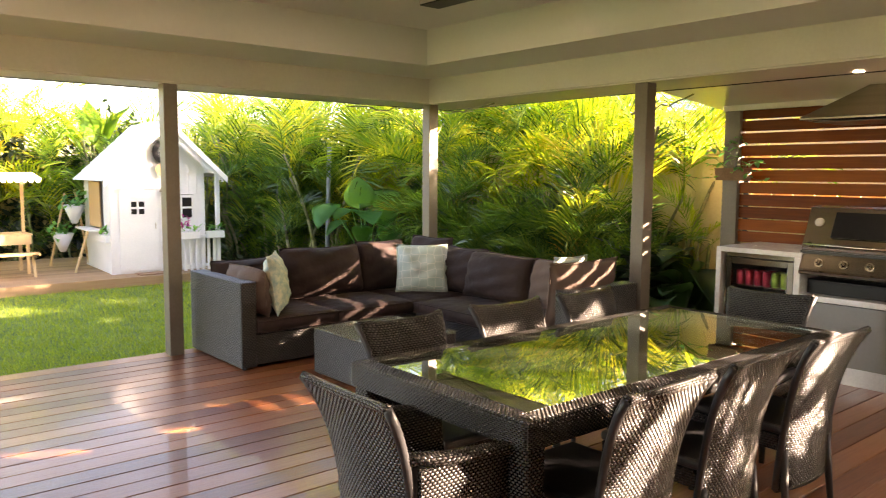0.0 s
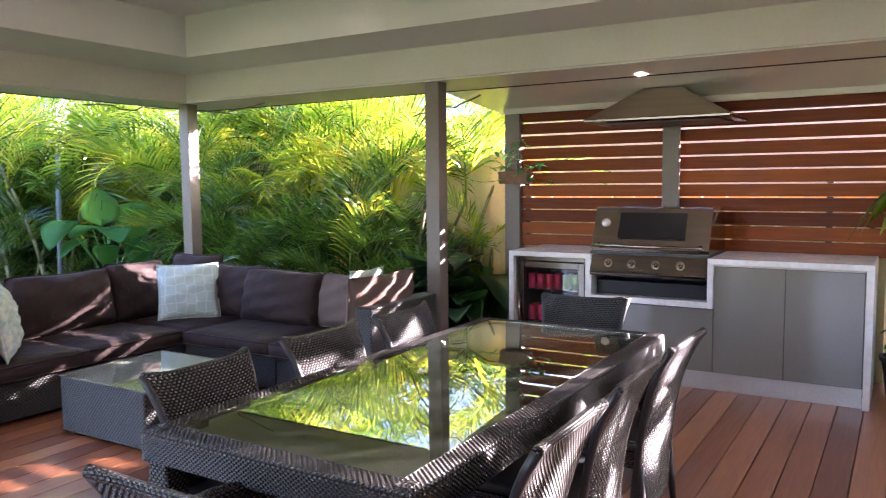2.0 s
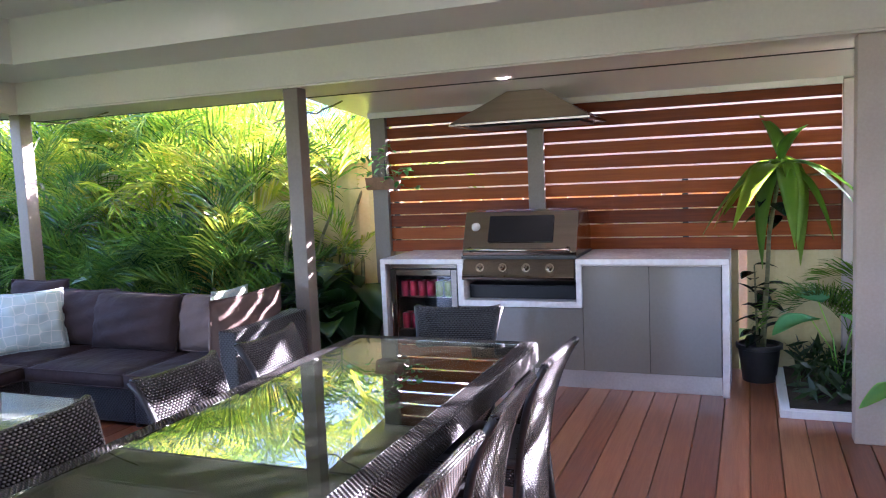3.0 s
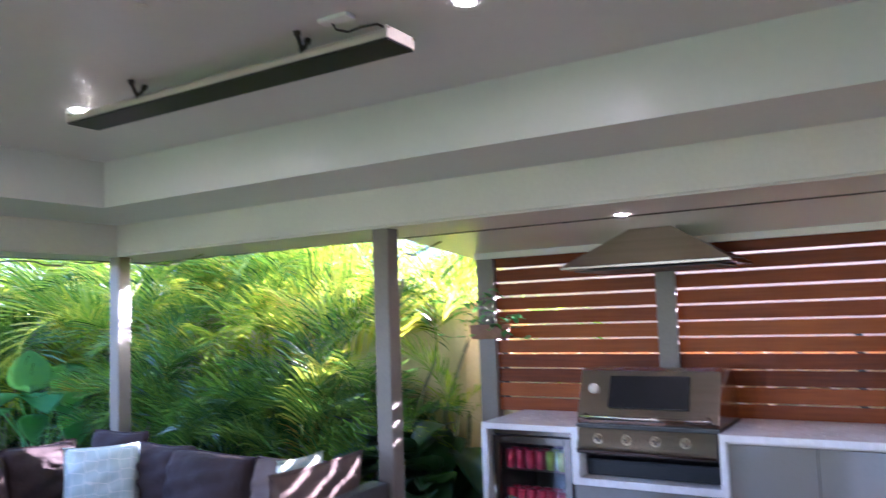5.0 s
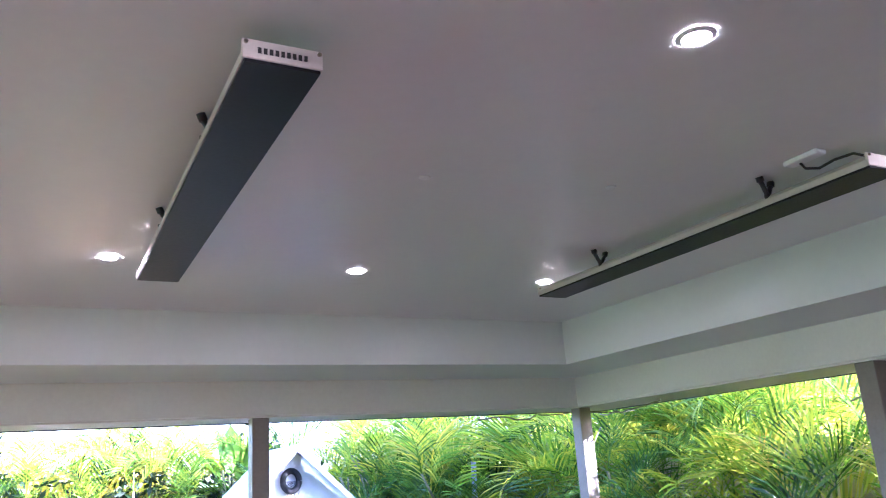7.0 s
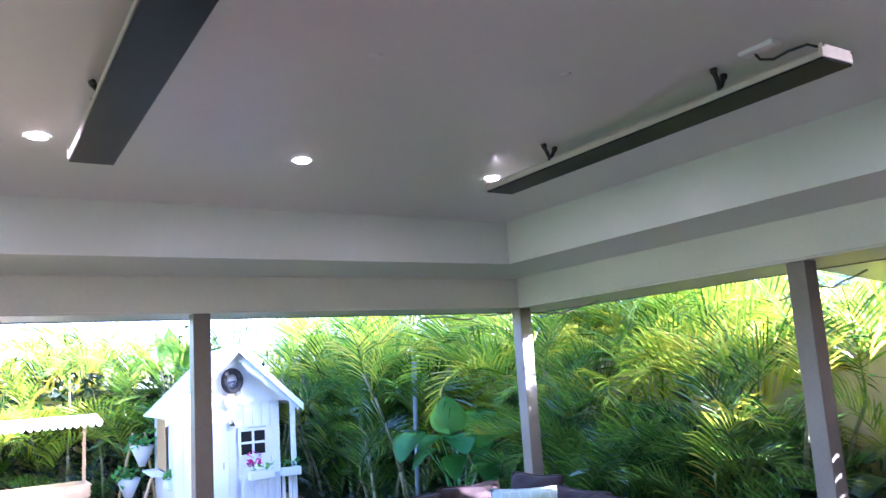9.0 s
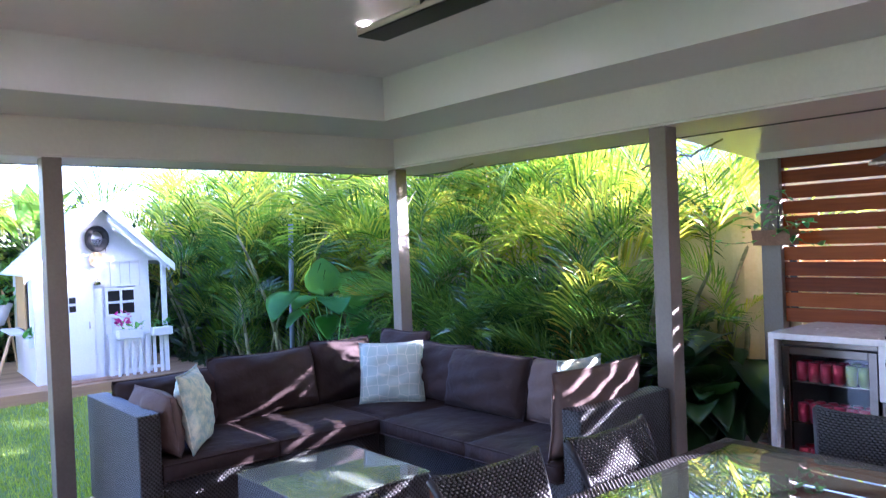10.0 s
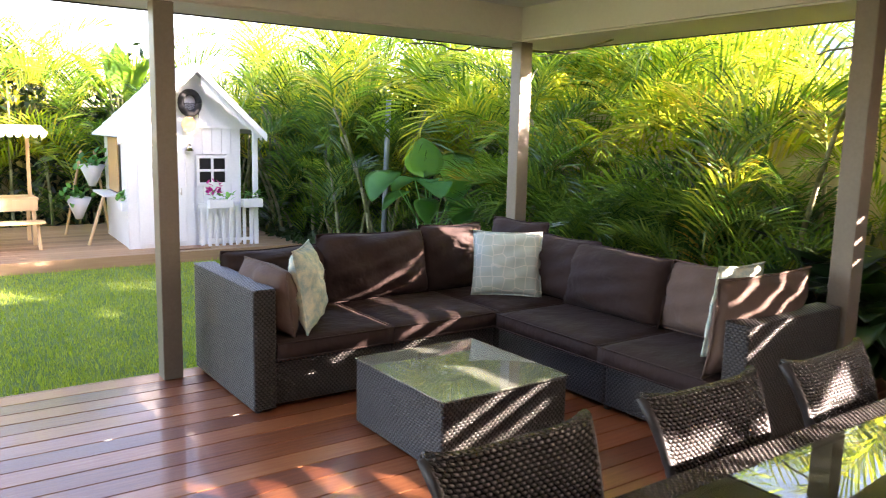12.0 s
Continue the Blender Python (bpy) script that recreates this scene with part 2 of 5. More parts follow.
# ---------------------------------------------------------------- building blocks
def box(bm, a, b, bevel=0.0, seg=1):
    """A box from corner a to corner b, its edges eased."""
    r = bmesh.ops.create_cube(bm, size=1)
    c, s = [(p + q) / 2 for p, q in zip(a, b)], [abs(q - p) for p, q in zip(a, b)]
    bmesh.ops.transform(bm, matrix=Matrix.LocRotScale(c, None, s), verts=r["verts"])
    if bevel:
        es = list({e for v in r["verts"] for e in v.link_edges})
        bmesh.ops.bevel(bm, geom=es, offset=bevel, segments=seg, affect="EDGES", profile=0.5)
    return bm


def boxes(*items, bevel=0.0):
    bm = bmesh.new()
    for a, b in items:
        box(bm, a, b, bevel)
    return bm


def rod(bm, p, q, r0, r1=None, n=8):
    """A tapered bar from p to q."""
    p, q = Vector(p), Vector(q)
    r1 = r0 if r1 is None else r1
    m = Matrix.Translation((p + q) / 2) @ (q - p).to_track_quat("Z", "Y").to_matrix().to_4x4()
    bmesh.ops.create_cone(bm, cap_ends=True, segments=n, radius1=r0, radius2=r1, depth=(q - p).length, matrix=m)
    return bm


def tube(bm, pts, r, n=8):
    """One bent bar through the points."""
    pts = [Vector(p) for p in pts]
    rings = []
    for i, p in enumerate(pts):
        d = (pts[min(i + 1, len(pts) - 1)] - pts[max(i - 1, 0)]).to_track_quat("Z", "Y").to_matrix()
        rings.append([bm.verts.new(p + d @ Vector((r * math.cos(math.tau * k / n), r * math.sin(math.tau * k / n), 0))) for k in range(n)])
    for a, b in zip(rings, rings[1:]):
        for k in range(n):
            bm.faces.new((a[k], a[(k + 1) % n], b[(k + 1) % n], b[k]))
    bm.faces.new(rings[0][::-1]), bm.faces.new(rings[-1])
    bmesh.ops.recalc_face_normals(bm, faces=bm.faces)
    return bm


def prism(bm, pts, depth, axis):
    """An outline in the plane across an axis, pulled along it from depth[0] to depth[1]."""
    def at(u, v, w):
        return {0: (w, u, v), 1: (u, w, v), 2: (u, v, w)}[axis]
    lo, hi = [bm.verts.new(at(u, v, depth[0])) for u, v in pts], [bm.verts.new(at(u, v, depth[1])) for u, v in pts]
    bm.faces.new(lo), bm.faces.new(hi[::-1])
    k = len(pts)
    for i in range(k):
        bm.faces.new((lo[i], hi[i], hi[(i + 1) % k], lo[(i + 1) % k]))
    bmesh.ops.recalc_face_normals(bm, faces=bm.faces)
    return bm


def grid(bm, fn, nu, nv, size=(1, 1)):
    """A sheet from fn(u, v), u and v from 0 to 1, with UV in metres."""
    uv = bm.loops.layers.uv.verify()
    vs = [[bm.verts.new(fn(i / nu, j / nv)) for j in range(nv + 1)] for i in range(nu + 1)]
    for i in range(nu):
        for j in range(nv):
            f = bm.faces.new((vs[i][j], vs[i + 1][j], vs[i + 1][j + 1], vs[i][j + 1]))
            for lp, (a, b) in zip(f.loops, ((i, j), (i + 1, j), (i + 1, j + 1), (i, j + 1))):
                lp[uv].uv = (a / nu * size[0], b / nv * size[1])
    return bm


def woven(bm, fn, size, height=0.004, closed=False, stitch=None):
    """A sheet from fn(u, v) whose stitches stand out of it, in staggered rows, with UV in metres."""
    su, sv = stitch or (WU, WV)
    cu, cv = max(2, round(size[0] / su)), max(2, round(size[1] / sv))
    nu, nv, e = cu * 4, cv * 2, 1e-3
    uv = bm.loops.layers.uv.verify()
    vs = []
    for i in range(nu + (0 if closed else 1)):
        col = []
        for j in range(nv + 1):
            u, v = i / nu, j / nv
            p = Vector(fn(u, v))
            if j % 2:
                du = Vector(fn(min(u + e, 1), v)) - Vector(fn(max(u - e, 0), v))
                dv = Vector(fn(u, min(v + e, 1))) - Vector(fn(u, max(v - e, 0)))
                p += du.cross(dv).normalized() * height * abs(math.sin(math.pi * (u * cu + (j // 2) * 0.5))) ** 0.6
            col.append(bm.verts.new(p))
        vs.append(col)
    if closed:
        vs.append(vs[0])
    for i in range(nu):
        for j in range(nv):
            f = bm.faces.new((vs[i][j], vs[i + 1][j], vs[i + 1][j + 1], vs[i][j + 1]))
            for lp, (a, b) in zip(f.loops, ((i, j), (i + 1, j), (i + 1, j + 1), (i, j + 1))):
                lp[uv].uv = (a / 4 * su, b / 2 * sv)
    return bm


def round_rect(x0, y0, x1, y1, r):
    """A walk round a rectangle with rounded corners: s from 0 to 1 gives a place and the way out."""
    a, b, q = x1 - x0 - 2 * r, y1 - y0 - 2 * r, math.pi * r / 2
    runs = [(a, (x0 + r, y0), 0), (q, (x1 - r, y0 + r), 0), (b, (x1, y0 + r), 1), (q, (x1 - r, y1 - r), 1),
            (a, (x1 - r, y1), 2), (q, (x0 + r, y1 - r), 2), (b, (x0, y1 - r), 3), (q, (x0 + r, y0 + r), 3)]
    total = 2 * (a + b) + 4 * q

    def at(s):
        d = (s % 1.0) * total
        for k, (ln, (x, y), turn) in enumerate(runs):
            if d <= ln or k == 7:
                break
            d -= ln
        t = turn * math.pi / 2
        if k % 2 == 0:
            return (x + math.cos(t) * d, y + math.sin(t) * d), (math.sin(t), -math.cos(t))
        t += d / r - math.pi / 2
        return (x + r * math.cos(t), y + r * math.sin(t)), (math.cos(t), math.sin(t))
    return at, total


def woven_box(a, b, stitch, height=0.005):
    """A box with woven sides and top, its upright corners rounded."""
    loop, around = round_rect(a[0], a[1], b[0], b[1], 0.012)
    bm = woven(bmesh.new(), lambda u, v: (*loop(u)[0], a[2] + v * (b[2] - a[2])), (around, b[2] - a[2]), height, True, stitch)
    w, d = b[0] - a[0], b[1] - a[1]
    if w >= d:
        return woven(bm, lambda u, v: (a[0] + u * w, a[1] + v * d, b[2]), (w, d), height, False, stitch)
    return woven(bm, lambda u, v: (b[0] - v * w, a[1] + u * d, b[2]), (d, w), height, False, stitch)


def to_mesh(name, bm, material, smooth=False):
    if len(bm.loops.layers.uv.keys()) == 0:
        uv = bm.loops.layers.uv.verify()
        bm.normal_update()
        for f in bm.faces:
            n = f.normal
            i = max(range(3), key=lambda k: abs(n[k]))
            for lp in f.loops:
                c = lp.vert.co
                lp[uv].uv = ((c.y, c.z), (c.x, c.z), (c.x, c.y))[i]
    me = bpy.data.meshes.new(name)
    bm.to_mesh(me)
    bm.free()
    me.materials.append(material)
    if smooth:
        me.shade_smooth()
    return me


def part(name, bm, material, parent=None, label="", smooth=False):
    ob = new(name, to_mesh(name, bm, material, smooth))
    ob.parent = parent
    return tagged(ob, label)


def thing(name, label, category, at=(0, 0, 0), rz=0.0, group="", kind=""):
    ob = new(name)
    ob.empty_display_size = 0.1
    ob.matrix_basis = pose(*at, 0, 0, rz)
    return tagged(ob, label, category, group, kind)


def share(name, me, parent, m):
    ob = new(name, me)
    ob.parent, ob.matrix_basis = parent, m
    return ob


def setting(name, bm, material, label, category, smooth=False):
    return tagged(part(name, bm, material, None, "", smooth), label, category, kind="structure")


rng = random.Random(7)
# plan: posts at x 5.11 and y 6.37, table, sofa, bench and screen along +x
PX, PY, BEAM, HIGH, END = 5.11, 6.373, 2.26, 2.82, -1.1

# ---------------------------------------------------------------- ground and structure
def ground_z(y):
    return -0.10 + 0.15 * min(1, max(0, (y - 6.6) / 3.4))


bm = bmesh.new()
ys = [-4000, -60, -10, 6.6, 7.4, 8.2, 9.0, 10.0, 12, 20, 80, 4000]
xs = [-4000, -60, -12, -4, 0, 3, 6, 10, 60, 4000]
vg = [[bm.verts.new((x, y, ground_z(y))) for y in ys] for x in xs]
for i in range(len(xs) - 1):
    for j in range(len(ys) - 1):
        bm.faces.new((vg[i][j], vg[i + 1][j], vg[i + 1][j + 1], vg[i][j + 1]))
setting("ground", bm, LAWN, "mown green lawn over level ground", "lawn")

# roof shell with stepped ceiling recess
cz = boxes(((-3.4, -1.9, HIGH), (3.3, 5.75, HIGH + 0.05)), ((3.3, END, HIGH), (4.62, 5.75, HIGH + 0.05)),
           ((4.345, END, 2.507), (4.405, 5.477, HIGH)), ((-3.4, 5.477, 2.507), (4.405, 5.537, HIGH)),
           ((4.405, END, 2.507), (5.0, 6.26, 2.547)), ((-3.4, 5.537, 2.507), (4.405, 6.26, 2.547)))
tagged(part("ceiling", cz, CEIL), "satin white plasterboard ceiling with stepped recess", "ceiling", kind="structure")
beam = boxes(((5.0, END, BEAM + 0.012), (5.03, 6.26, 2.507)), ((-3.4, 6.26, BEAM + 0.012), (5.03, 6.29, 2.507)),
             ((5.03, END, BEAM), (5.645, 6.29, BEAM + 0.02)), ((-3.4, 6.29, BEAM), (5.645, 6.75, BEAM + 0.02)))
setting("trim_beam", beam, PAINT, "cream painted beam and eave soffit", "beam")
gut = boxes(((5.645, END, BEAM - 0.006), (5.672, 6.78, BEAM + 0.14)), ((-3.4, 6.75, BEAM - 0.006), (5.645, 6.78, BEAM + 0.14)))
setting("trim_gutter", gut, DARK, "dark metal gutter edge along the eave", "gutter")
setting("roof", boxes(((-3.6, -2.1, 2.90), (3.3, 6.77, 3.0)), ((3.3, END, 2.90), (5.66, 6.77, 3.0))), ROOF, "dark sheet roof over the veranda", "roof")
bq = prism(bmesh.new(), [(5.674, 2.262), (6.95, 2.135), (6.95, 2.25), (5.674, 2.38)], (0.0, 3.95), 1)
# South end, sized by the shadow edge it throws on the far chairs.
prism(bq, [(5.674, 2.262), (6.66, 2.164), (6.66, 2.28), (5.674, 2.38)], (-0.43, 0.0), 1)
setting("ceiling_cooking", bq, CEIL, "sloping white ceiling over the cooking bench", "ceiling")
# Added outside the eave to cut the sun on the left sofa seat.
setting("trim_sun_stop", boxes(((6.952, 0.0, 2.085), (7.03, 3.95, 2.262)), bevel=0.006), DARK, "dark metal strip on the outer eave, added to keep sun off the sofa", "gutter")
setting("trim_screen_top", boxes(((6.52, 0.06, 2.13), (6.56, 3.83, 2.20))), PAINT, "cream painted top rail of the screen", "rail")
# Unseen walls, added to cut light from the south and west.
setting("wall_south", boxes(((-3.4, -2.1, -0.1), (4.6, -1.9, 2.9))), WALL, "plain rendered wall behind the veranda, unseen, added to cut the light", "wall")
setting("wall_west", boxes(((-3.6, -2.1, -0.1), (-3.4, 0.8, 2.9))), WALL, "plain rendered wall to the west, unseen, added to cut the light", "wall")
setting("floor_frame", boxes(((-3.3, -1.85, -0.2), (6.7, 4.02, -0.03)), ((-3.3, 4.02, -0.2), (5.4, 6.465, -0.03)), ((-3.3, 6.478, -0.2), (5.4, 6.497, -0.002))), PDECK, "timber frame under the deck", "deck frame")

# fences: ribbed steel sheets
def fence(name, a, b, top, label):
    a, b = Vector(a), Vector(b)
    d = (b - a).normalized()
    nrm = Vector((-d.y, d.x))
    k = int((b - a).length / 0.1)
    bm = bmesh.new()
    prof = [0, 0, 0.028, 0.028]
    rows = []
    for i in range(k + 1):
        p = a + d * (i * 0.1) + nrm * prof[i % 4]
        rows.append((bm.verts.new((p.x, p.y, -0.1)), bm.verts.new((p.x, p.y, top))))
    for r, s in zip(rows, rows[1:]):
        bm.faces.new((r[0], s[0], s[1], r[1]))
    ob = setting(name, bm, FENCE, label, "fence")
    mod = ob.modifiers.new("thick", "SOLIDIFY")
    mod.thickness = 0.006
    cap = bmesh.new()
    p, q = a - nrm * 0.02, b + nrm * 0.05
    box(cap, (min(p.x, q.x), min(p.y, q.y), top), (max(p.x, q.x), max(p.y, q.y), top + 0.045), 0.006)
    part("cap_rail", cap, FENCE, ob)
    return ob


fence("fence_side", (6.668, -3.0), (6.668, 0.75), 1.52, "low cream ribbed steel fence behind the cooking bench")
# Boards with slits stand in for ribbed sheet, to make the light dots.
pal = thing("fence_palings", "low cream fence behind the slat screen, slit to give dots of light", "fence", (6.69, 0.76, 0), kind="structure")
paling_mesh = to_mesh("paling", box(bmesh.new(), (-0.008, 0.0, -0.1), (0.008, 0.155, 1.40), 0.003), FENCE)
for i in range(16):
    share("paling", paling_mesh, pal, pose(0, i * 0.19, 0))
part("cap_rail", box(bmesh.new(), (-0.02, 0, 1.40), (0.02, 3.02, 1.425), 0.004), FENCE, pal)
fence("fence_east", (7.0, 3.6), (7.0, 14.2), 1.75, "cream ribbed steel boundary fence with cap rail")
fence("fence_north", (-8.0, 14.2), (7.0, 14.2), 1.75, "cream ribbed steel back fence behind plants")

setting("wall_neighbour", boxes(((8.7, -4.0, -0.1), (8.9, 5.25, 2.26))), PEACH, "peach rendered wall beyond the side fence", "wall")

# neighbouring house beyond the east fence
nh = thing("neighbour_house", "pale neighbouring house with blue-grey sheet roof", "house", (10.6, 9.4, 0))
part("wall", boxes(((0, -3.6, -0.1), (5, 3.2, 2.5))), WALL, nh)
part("roof", prism(bmesh.new(), [(-0.5, 2.5), (5.5, 2.5), (2.5, 3.7)], (-4.0, 3.6), 1), BLUE, nh)
sh = thing("louvred_window", "blue-grey louvred window of the house next door", "window", (7.6, -1.2, 0))
part("frame", boxes(((0, -1.2, 0.0), (0.1, 0.9, 1.15)), ((0, -1.2, 1.1), (0.12, 0.9, 1.2)), ((0, -1.2, 2.06), (0.12, 0.9, 2.12))), WALL, sh)
for i in range(7):
    part("louvre", prism(bmesh.new(), [(0.0, 1.2 + i * 0.122), (0.1, 1.27 + i * 0.122), (0.1, 1.285 + i * 0.122), (0.0, 1.215 + i * 0.122)], (-1.2, 0.9), 1), BLUE, sh)


# posts
def post(x, y, w, d, top, label, foot=0.0, m=None):
    ob = thing("veranda_post", label, "post", (x, y, foot))
    part("shaft", box(bmesh.new(), (-w / 2, -d / 2, 0), (w / 2, d / 2, top - foot), 0.004), m or POST_SHADED, ob)
    return ob


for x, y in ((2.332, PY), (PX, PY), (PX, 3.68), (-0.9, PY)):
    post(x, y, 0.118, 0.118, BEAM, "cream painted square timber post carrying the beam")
post(5.135, 0.03, 0.13, 0.22, BEAM, "thick cream clad post at the end of the beam", 0.0, POST_LIT)
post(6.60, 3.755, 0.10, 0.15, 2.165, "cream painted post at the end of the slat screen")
post(6.60, 0.0, 0.10, 0.11, 2.165, "cream painted post ending the slat screen", 0.0, POST_LIT)
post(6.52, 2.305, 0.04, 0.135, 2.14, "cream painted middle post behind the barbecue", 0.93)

# ---------------------------------------------------------------- slat screen
scr = thing("slat_screen", "stained cedar slat screen behind the cooking bench", "screen", (6.6, 0, 0))
SLAT_PITCH, SLAT_LOW = 0.1115, 0.932
for i in range(11):
    gap = 0.011 if i < 4 else 0.014 if i < 7 else 0.018
    z = SLAT_LOW + i * SLAT_PITCH
    part("slat", box(bmesh.new(), (-0.008, 0.06, z + gap / 2), (0.008, 3.68, z + SLAT_PITCH - gap / 2), 0.002), SLAT, scr)
for y in (1.144, 3.62):
    for i in range(1, 6):
        z = SLAT_LOW + i * SLAT_PITCH
        part("spacer", box(bmesh.new(), (-0.006, y - 0.022, z - 0.0062), (0.014, y + 0.022, z + 0.0062)), DARK, scr)

# ---------------------------------------------------------------- cooking bench
X0, X1 = 5.80, 6.50
bt = thing("stone_benchtop", "white stone benchtop with waterfall ends and dropped middle", "benchtop", (0, 0, 0))
for name, a, b in (("top_slab", (X0, 2.715, 0.92), (X1, 3.42, 0.96)), ("top_slab", (X0, 0.81, 0.92), (X1, 1.85, 0.96)),
                   ("end_panel", (X0, 3.378, 0), (X1, 3.42, 0.92)), ("end_panel", (X0, 0.81, 0), (X1, 0.855, 0.92)),
                   ("drop_panel", (X0, 2.715, 0.60), (X1, 2.765, 0.92)), ("drop_panel", (X0, 1.81, 0.60), (X1, 1.85, 0.92)),
                   ("lower_slab", (X0, 1.85, 0.60), (X1, 2.715, 0.645))):
    part(name, box(bmesh.new(), a, b, 0.003), STONE, bt)
cab = thing("bench_cabinet", "glossy olive-grey handleless cabinet under white stone", "cabinet", (5.83, 0, 0))
part("carcass", boxes(((0.03, 0.86, 0.13), (0.66, 1.80, 0.90)), ((0.03, 1.80, 0.13), (0.66, 2.76, 0.59))), DARK, cab)
for y0, y1, z0, z1 in ((0.862, 1.337, 0.135, 0.902), (1.341, 1.808, 0.135, 0.902)):
    part("door", box(bmesh.new(), (0, y0, z0), (0.02, y1, z1), 0.0015), GLOSS, cab)
part("fixed_panel", box(bmesh.new(), (0, 1.812, 0.135), (0.02, 2.76, 0.592), 0.0015), GLOSS, cab)
part("top_profile", boxes(((0.004, 0.86, 0.905), (0.03, 1.808, 0.918))), ALU, cab, "pale metal finger profile")
part("kickboard", box(bmesh.new(), (0.02, 0.86, 0), (0.035, 2.78, 0.13)), KICK, cab, "brushed metal kickboard")

fr = thing("bar_fridge", "stainless glass-door bar fridge stocked with drink cans", "fridge", (5.84, 3.07, 0))
part("body", boxes(((0.05, -0.29, 0.03), (0.62, -0.25, 0.88)), ((0.05, 0.25, 0.03), (0.62, 0.29, 0.88)), ((0.60, -0.25, 0.03), (0.62, 0.25, 0.88)),
                   ((0.05, -0.25, 0.03), (0.6, 0.25, 0.10)), ((0.05, -0.25, 0.85), (0.6, 0.25, 0.88))), DARK, fr)
dr = part("door", boxes(((0, -0.285, 0.05), (0.04, -0.235, 0.875)), ((0, 0.235, 0.05), (0.04, 0.285, 0.875)), ((0, -0.235, 0.05), (0.04, 0.235, 0.11)), ((0, -0.235, 0.825), (0.04, 0.235, 0.875)), bevel=0.003), DSTEEL, fr)
part("pane", boxes(((0.014, -0.235, 0.11), (0.02, 0.235, 0.825))), GLASS, dr).visible_shadow = False
part("top_trim", box(bmesh.new(), (0.01, -0.285, 0.883), (0.05, 0.285, 0.916), 0.002), DSTEEL, fr)
hb = bmesh.new()
rod(hb, (-0.03, 0.262, 0.35), (-0.03, 0.262, 0.62), 0.007), rod(hb, (-0.03, 0.262, 0.38), (0, 0.262, 0.38), 0.005), rod(hb, (-0.03, 0.262, 0.59), (0, 0.262, 0.59), 0.005)
part("handle", hb, STEEL, dr, "slim steel handle", True)
for z in (0.385, 0.645):
    sb = bmesh.new()
    for i in range(12):
        rod(sb, (0.06, -0.24 + i * 0.0436, z), (0.58, -0.24 + i * 0.0436, z), 0.003, n=5)
    rod(sb, (0.06, -0.25, z), (0.06, 0.25, z), 0.005, n=6)
    part("wire_shelf", sb, STEEL, fr)


def can_mesh(m):
    bm = bmesh.new()
    prof = [(0.026, 0), (0.033, 0.01), (0.033, 0.112), (0.027, 0.122)]
    for (r0, z0), (r1, z1) in zip(prof, prof[1:]):
        bmesh.ops.create_cone(bm, cap_ends=True, segments=12, radius1=r0, radius2=r1, depth=z1 - z0, matrix=Matrix.Translation((0, 0, (z0 + z1) / 2)))
    return to_mesh("drink_can", bm, m, True)


cans = [can_mesh(TIN), can_mesh(TIN2)]
for z in (0.648, 0.388, 0.103):
    for row in range(2):
        for i in range(6):
            green = z > 0.6 and i >= 4
            ob = new("drink_can", cans[green])
            ob.matrix_basis = pose(5.94 + row * 0.08, 3.07 + 0.20 - i * 0.075, z)
            tagged(ob, "green aluminium drink can on a fridge shelf" if green else "red aluminium drink can on a fridge shelf", "can", "cans in the fridge")

# barbecue
bb = thing("built_in_barbecue", "stainless built-in gas barbecue with closed roasting lid", "barbecue", (5.80, 2.29, 0.645))
W = 0.43
part("burner_box", boxes(((0.062, -W, 0.19), (0.6, W, 0.30))), STEEL, bb)
part("drip_tray", boxes(((0.12, -W + 0.01, 0.0), (0.58, W - 0.01, 0.11)), ((0.09, -W + 0.03, 0.095), (0.12, W - 0.03, 0.11)), ((0.30, -W, 0.11), (0.58, W, 0.188)), bevel=0.003), HEAT, bb)
part("control_panel", prism(bmesh.new(), [(-0.012, 0.192), (0.06, 0.182), (0.06, 0.31), (0.022, 0.31)], (-W, W), 1), DSTEEL, bb)
lip = bmesh.new()
prism(lip, [(-0.013, 0.191), (-0.022, 0.18), (-0.02, 0.166), (-0.006, 0.156), (0.06, 0.156), (0.06, 0.181)], (-W, W), 1)
part("panel_lip", lip, DSTEEL, bb)
kd = rod(bmesh.new(), (0, 0, 0), (-0.004, 0, 0), 0.007, 0.006, 12)
kd = to_mesh("knob_cap", kd, BLACK)
lid = part("lid", prism(bmesh.new(), [(0.045, 0.335), (0.04, 0.362), (0.17, 0.66), (0.22, 0.675), (0.5, 0.66), (0.6, 0.5), (0.6, 0.335)], (-W - 0.01, W + 0.01), 1), STEEL, bb)
part("lid_rim", boxes(((0.028, -W - 0.015, 0.313), (0.6, W + 0.015, 0.334))), DARK, bb)
ang = math.atan2(0.66 - 0.37, 0.14)
wp = part("lid_window", box(bmesh.new(), (-0.10, -0.26, -0.004), (0.11, 0.24, 0.006), 0.003), HEAT, lid)
wp.matrix_basis = Matrix.Translation((0.102, 0.0, 0.53)) @ Matrix.Rotation(-ang, 4, "Y")
hb = bmesh.new()
rod(hb, (-0.02, -W + 0.03, 0.385), (-0.02, W - 0.03, 0.385), 0.011, n=12)
for y in (-W + 0.05, W - 0.05):
    rod(hb, (-0.02, y, 0.385), (0.045, y, 0.39), 0.014, n=10)
part("lid_handle", hb, STEEL, lid, "polished bar handle", True)
gb = bmesh.new()
rod(gb, (0, 0, 0), (0, 0, 0.012), 0.035, 0.032, 20)
g = part("thermometer", gb, ALU, lid, "round white-faced thermometer", True)
g.matrix_basis = Matrix.Translation((0.110, 0.345, 0.55)) @ Vector((-math.sin(ang), 0, math.cos(ang))).to_track_quat("Z", "Y").to_matrix().to_4x4()
kb = bmesh.new()
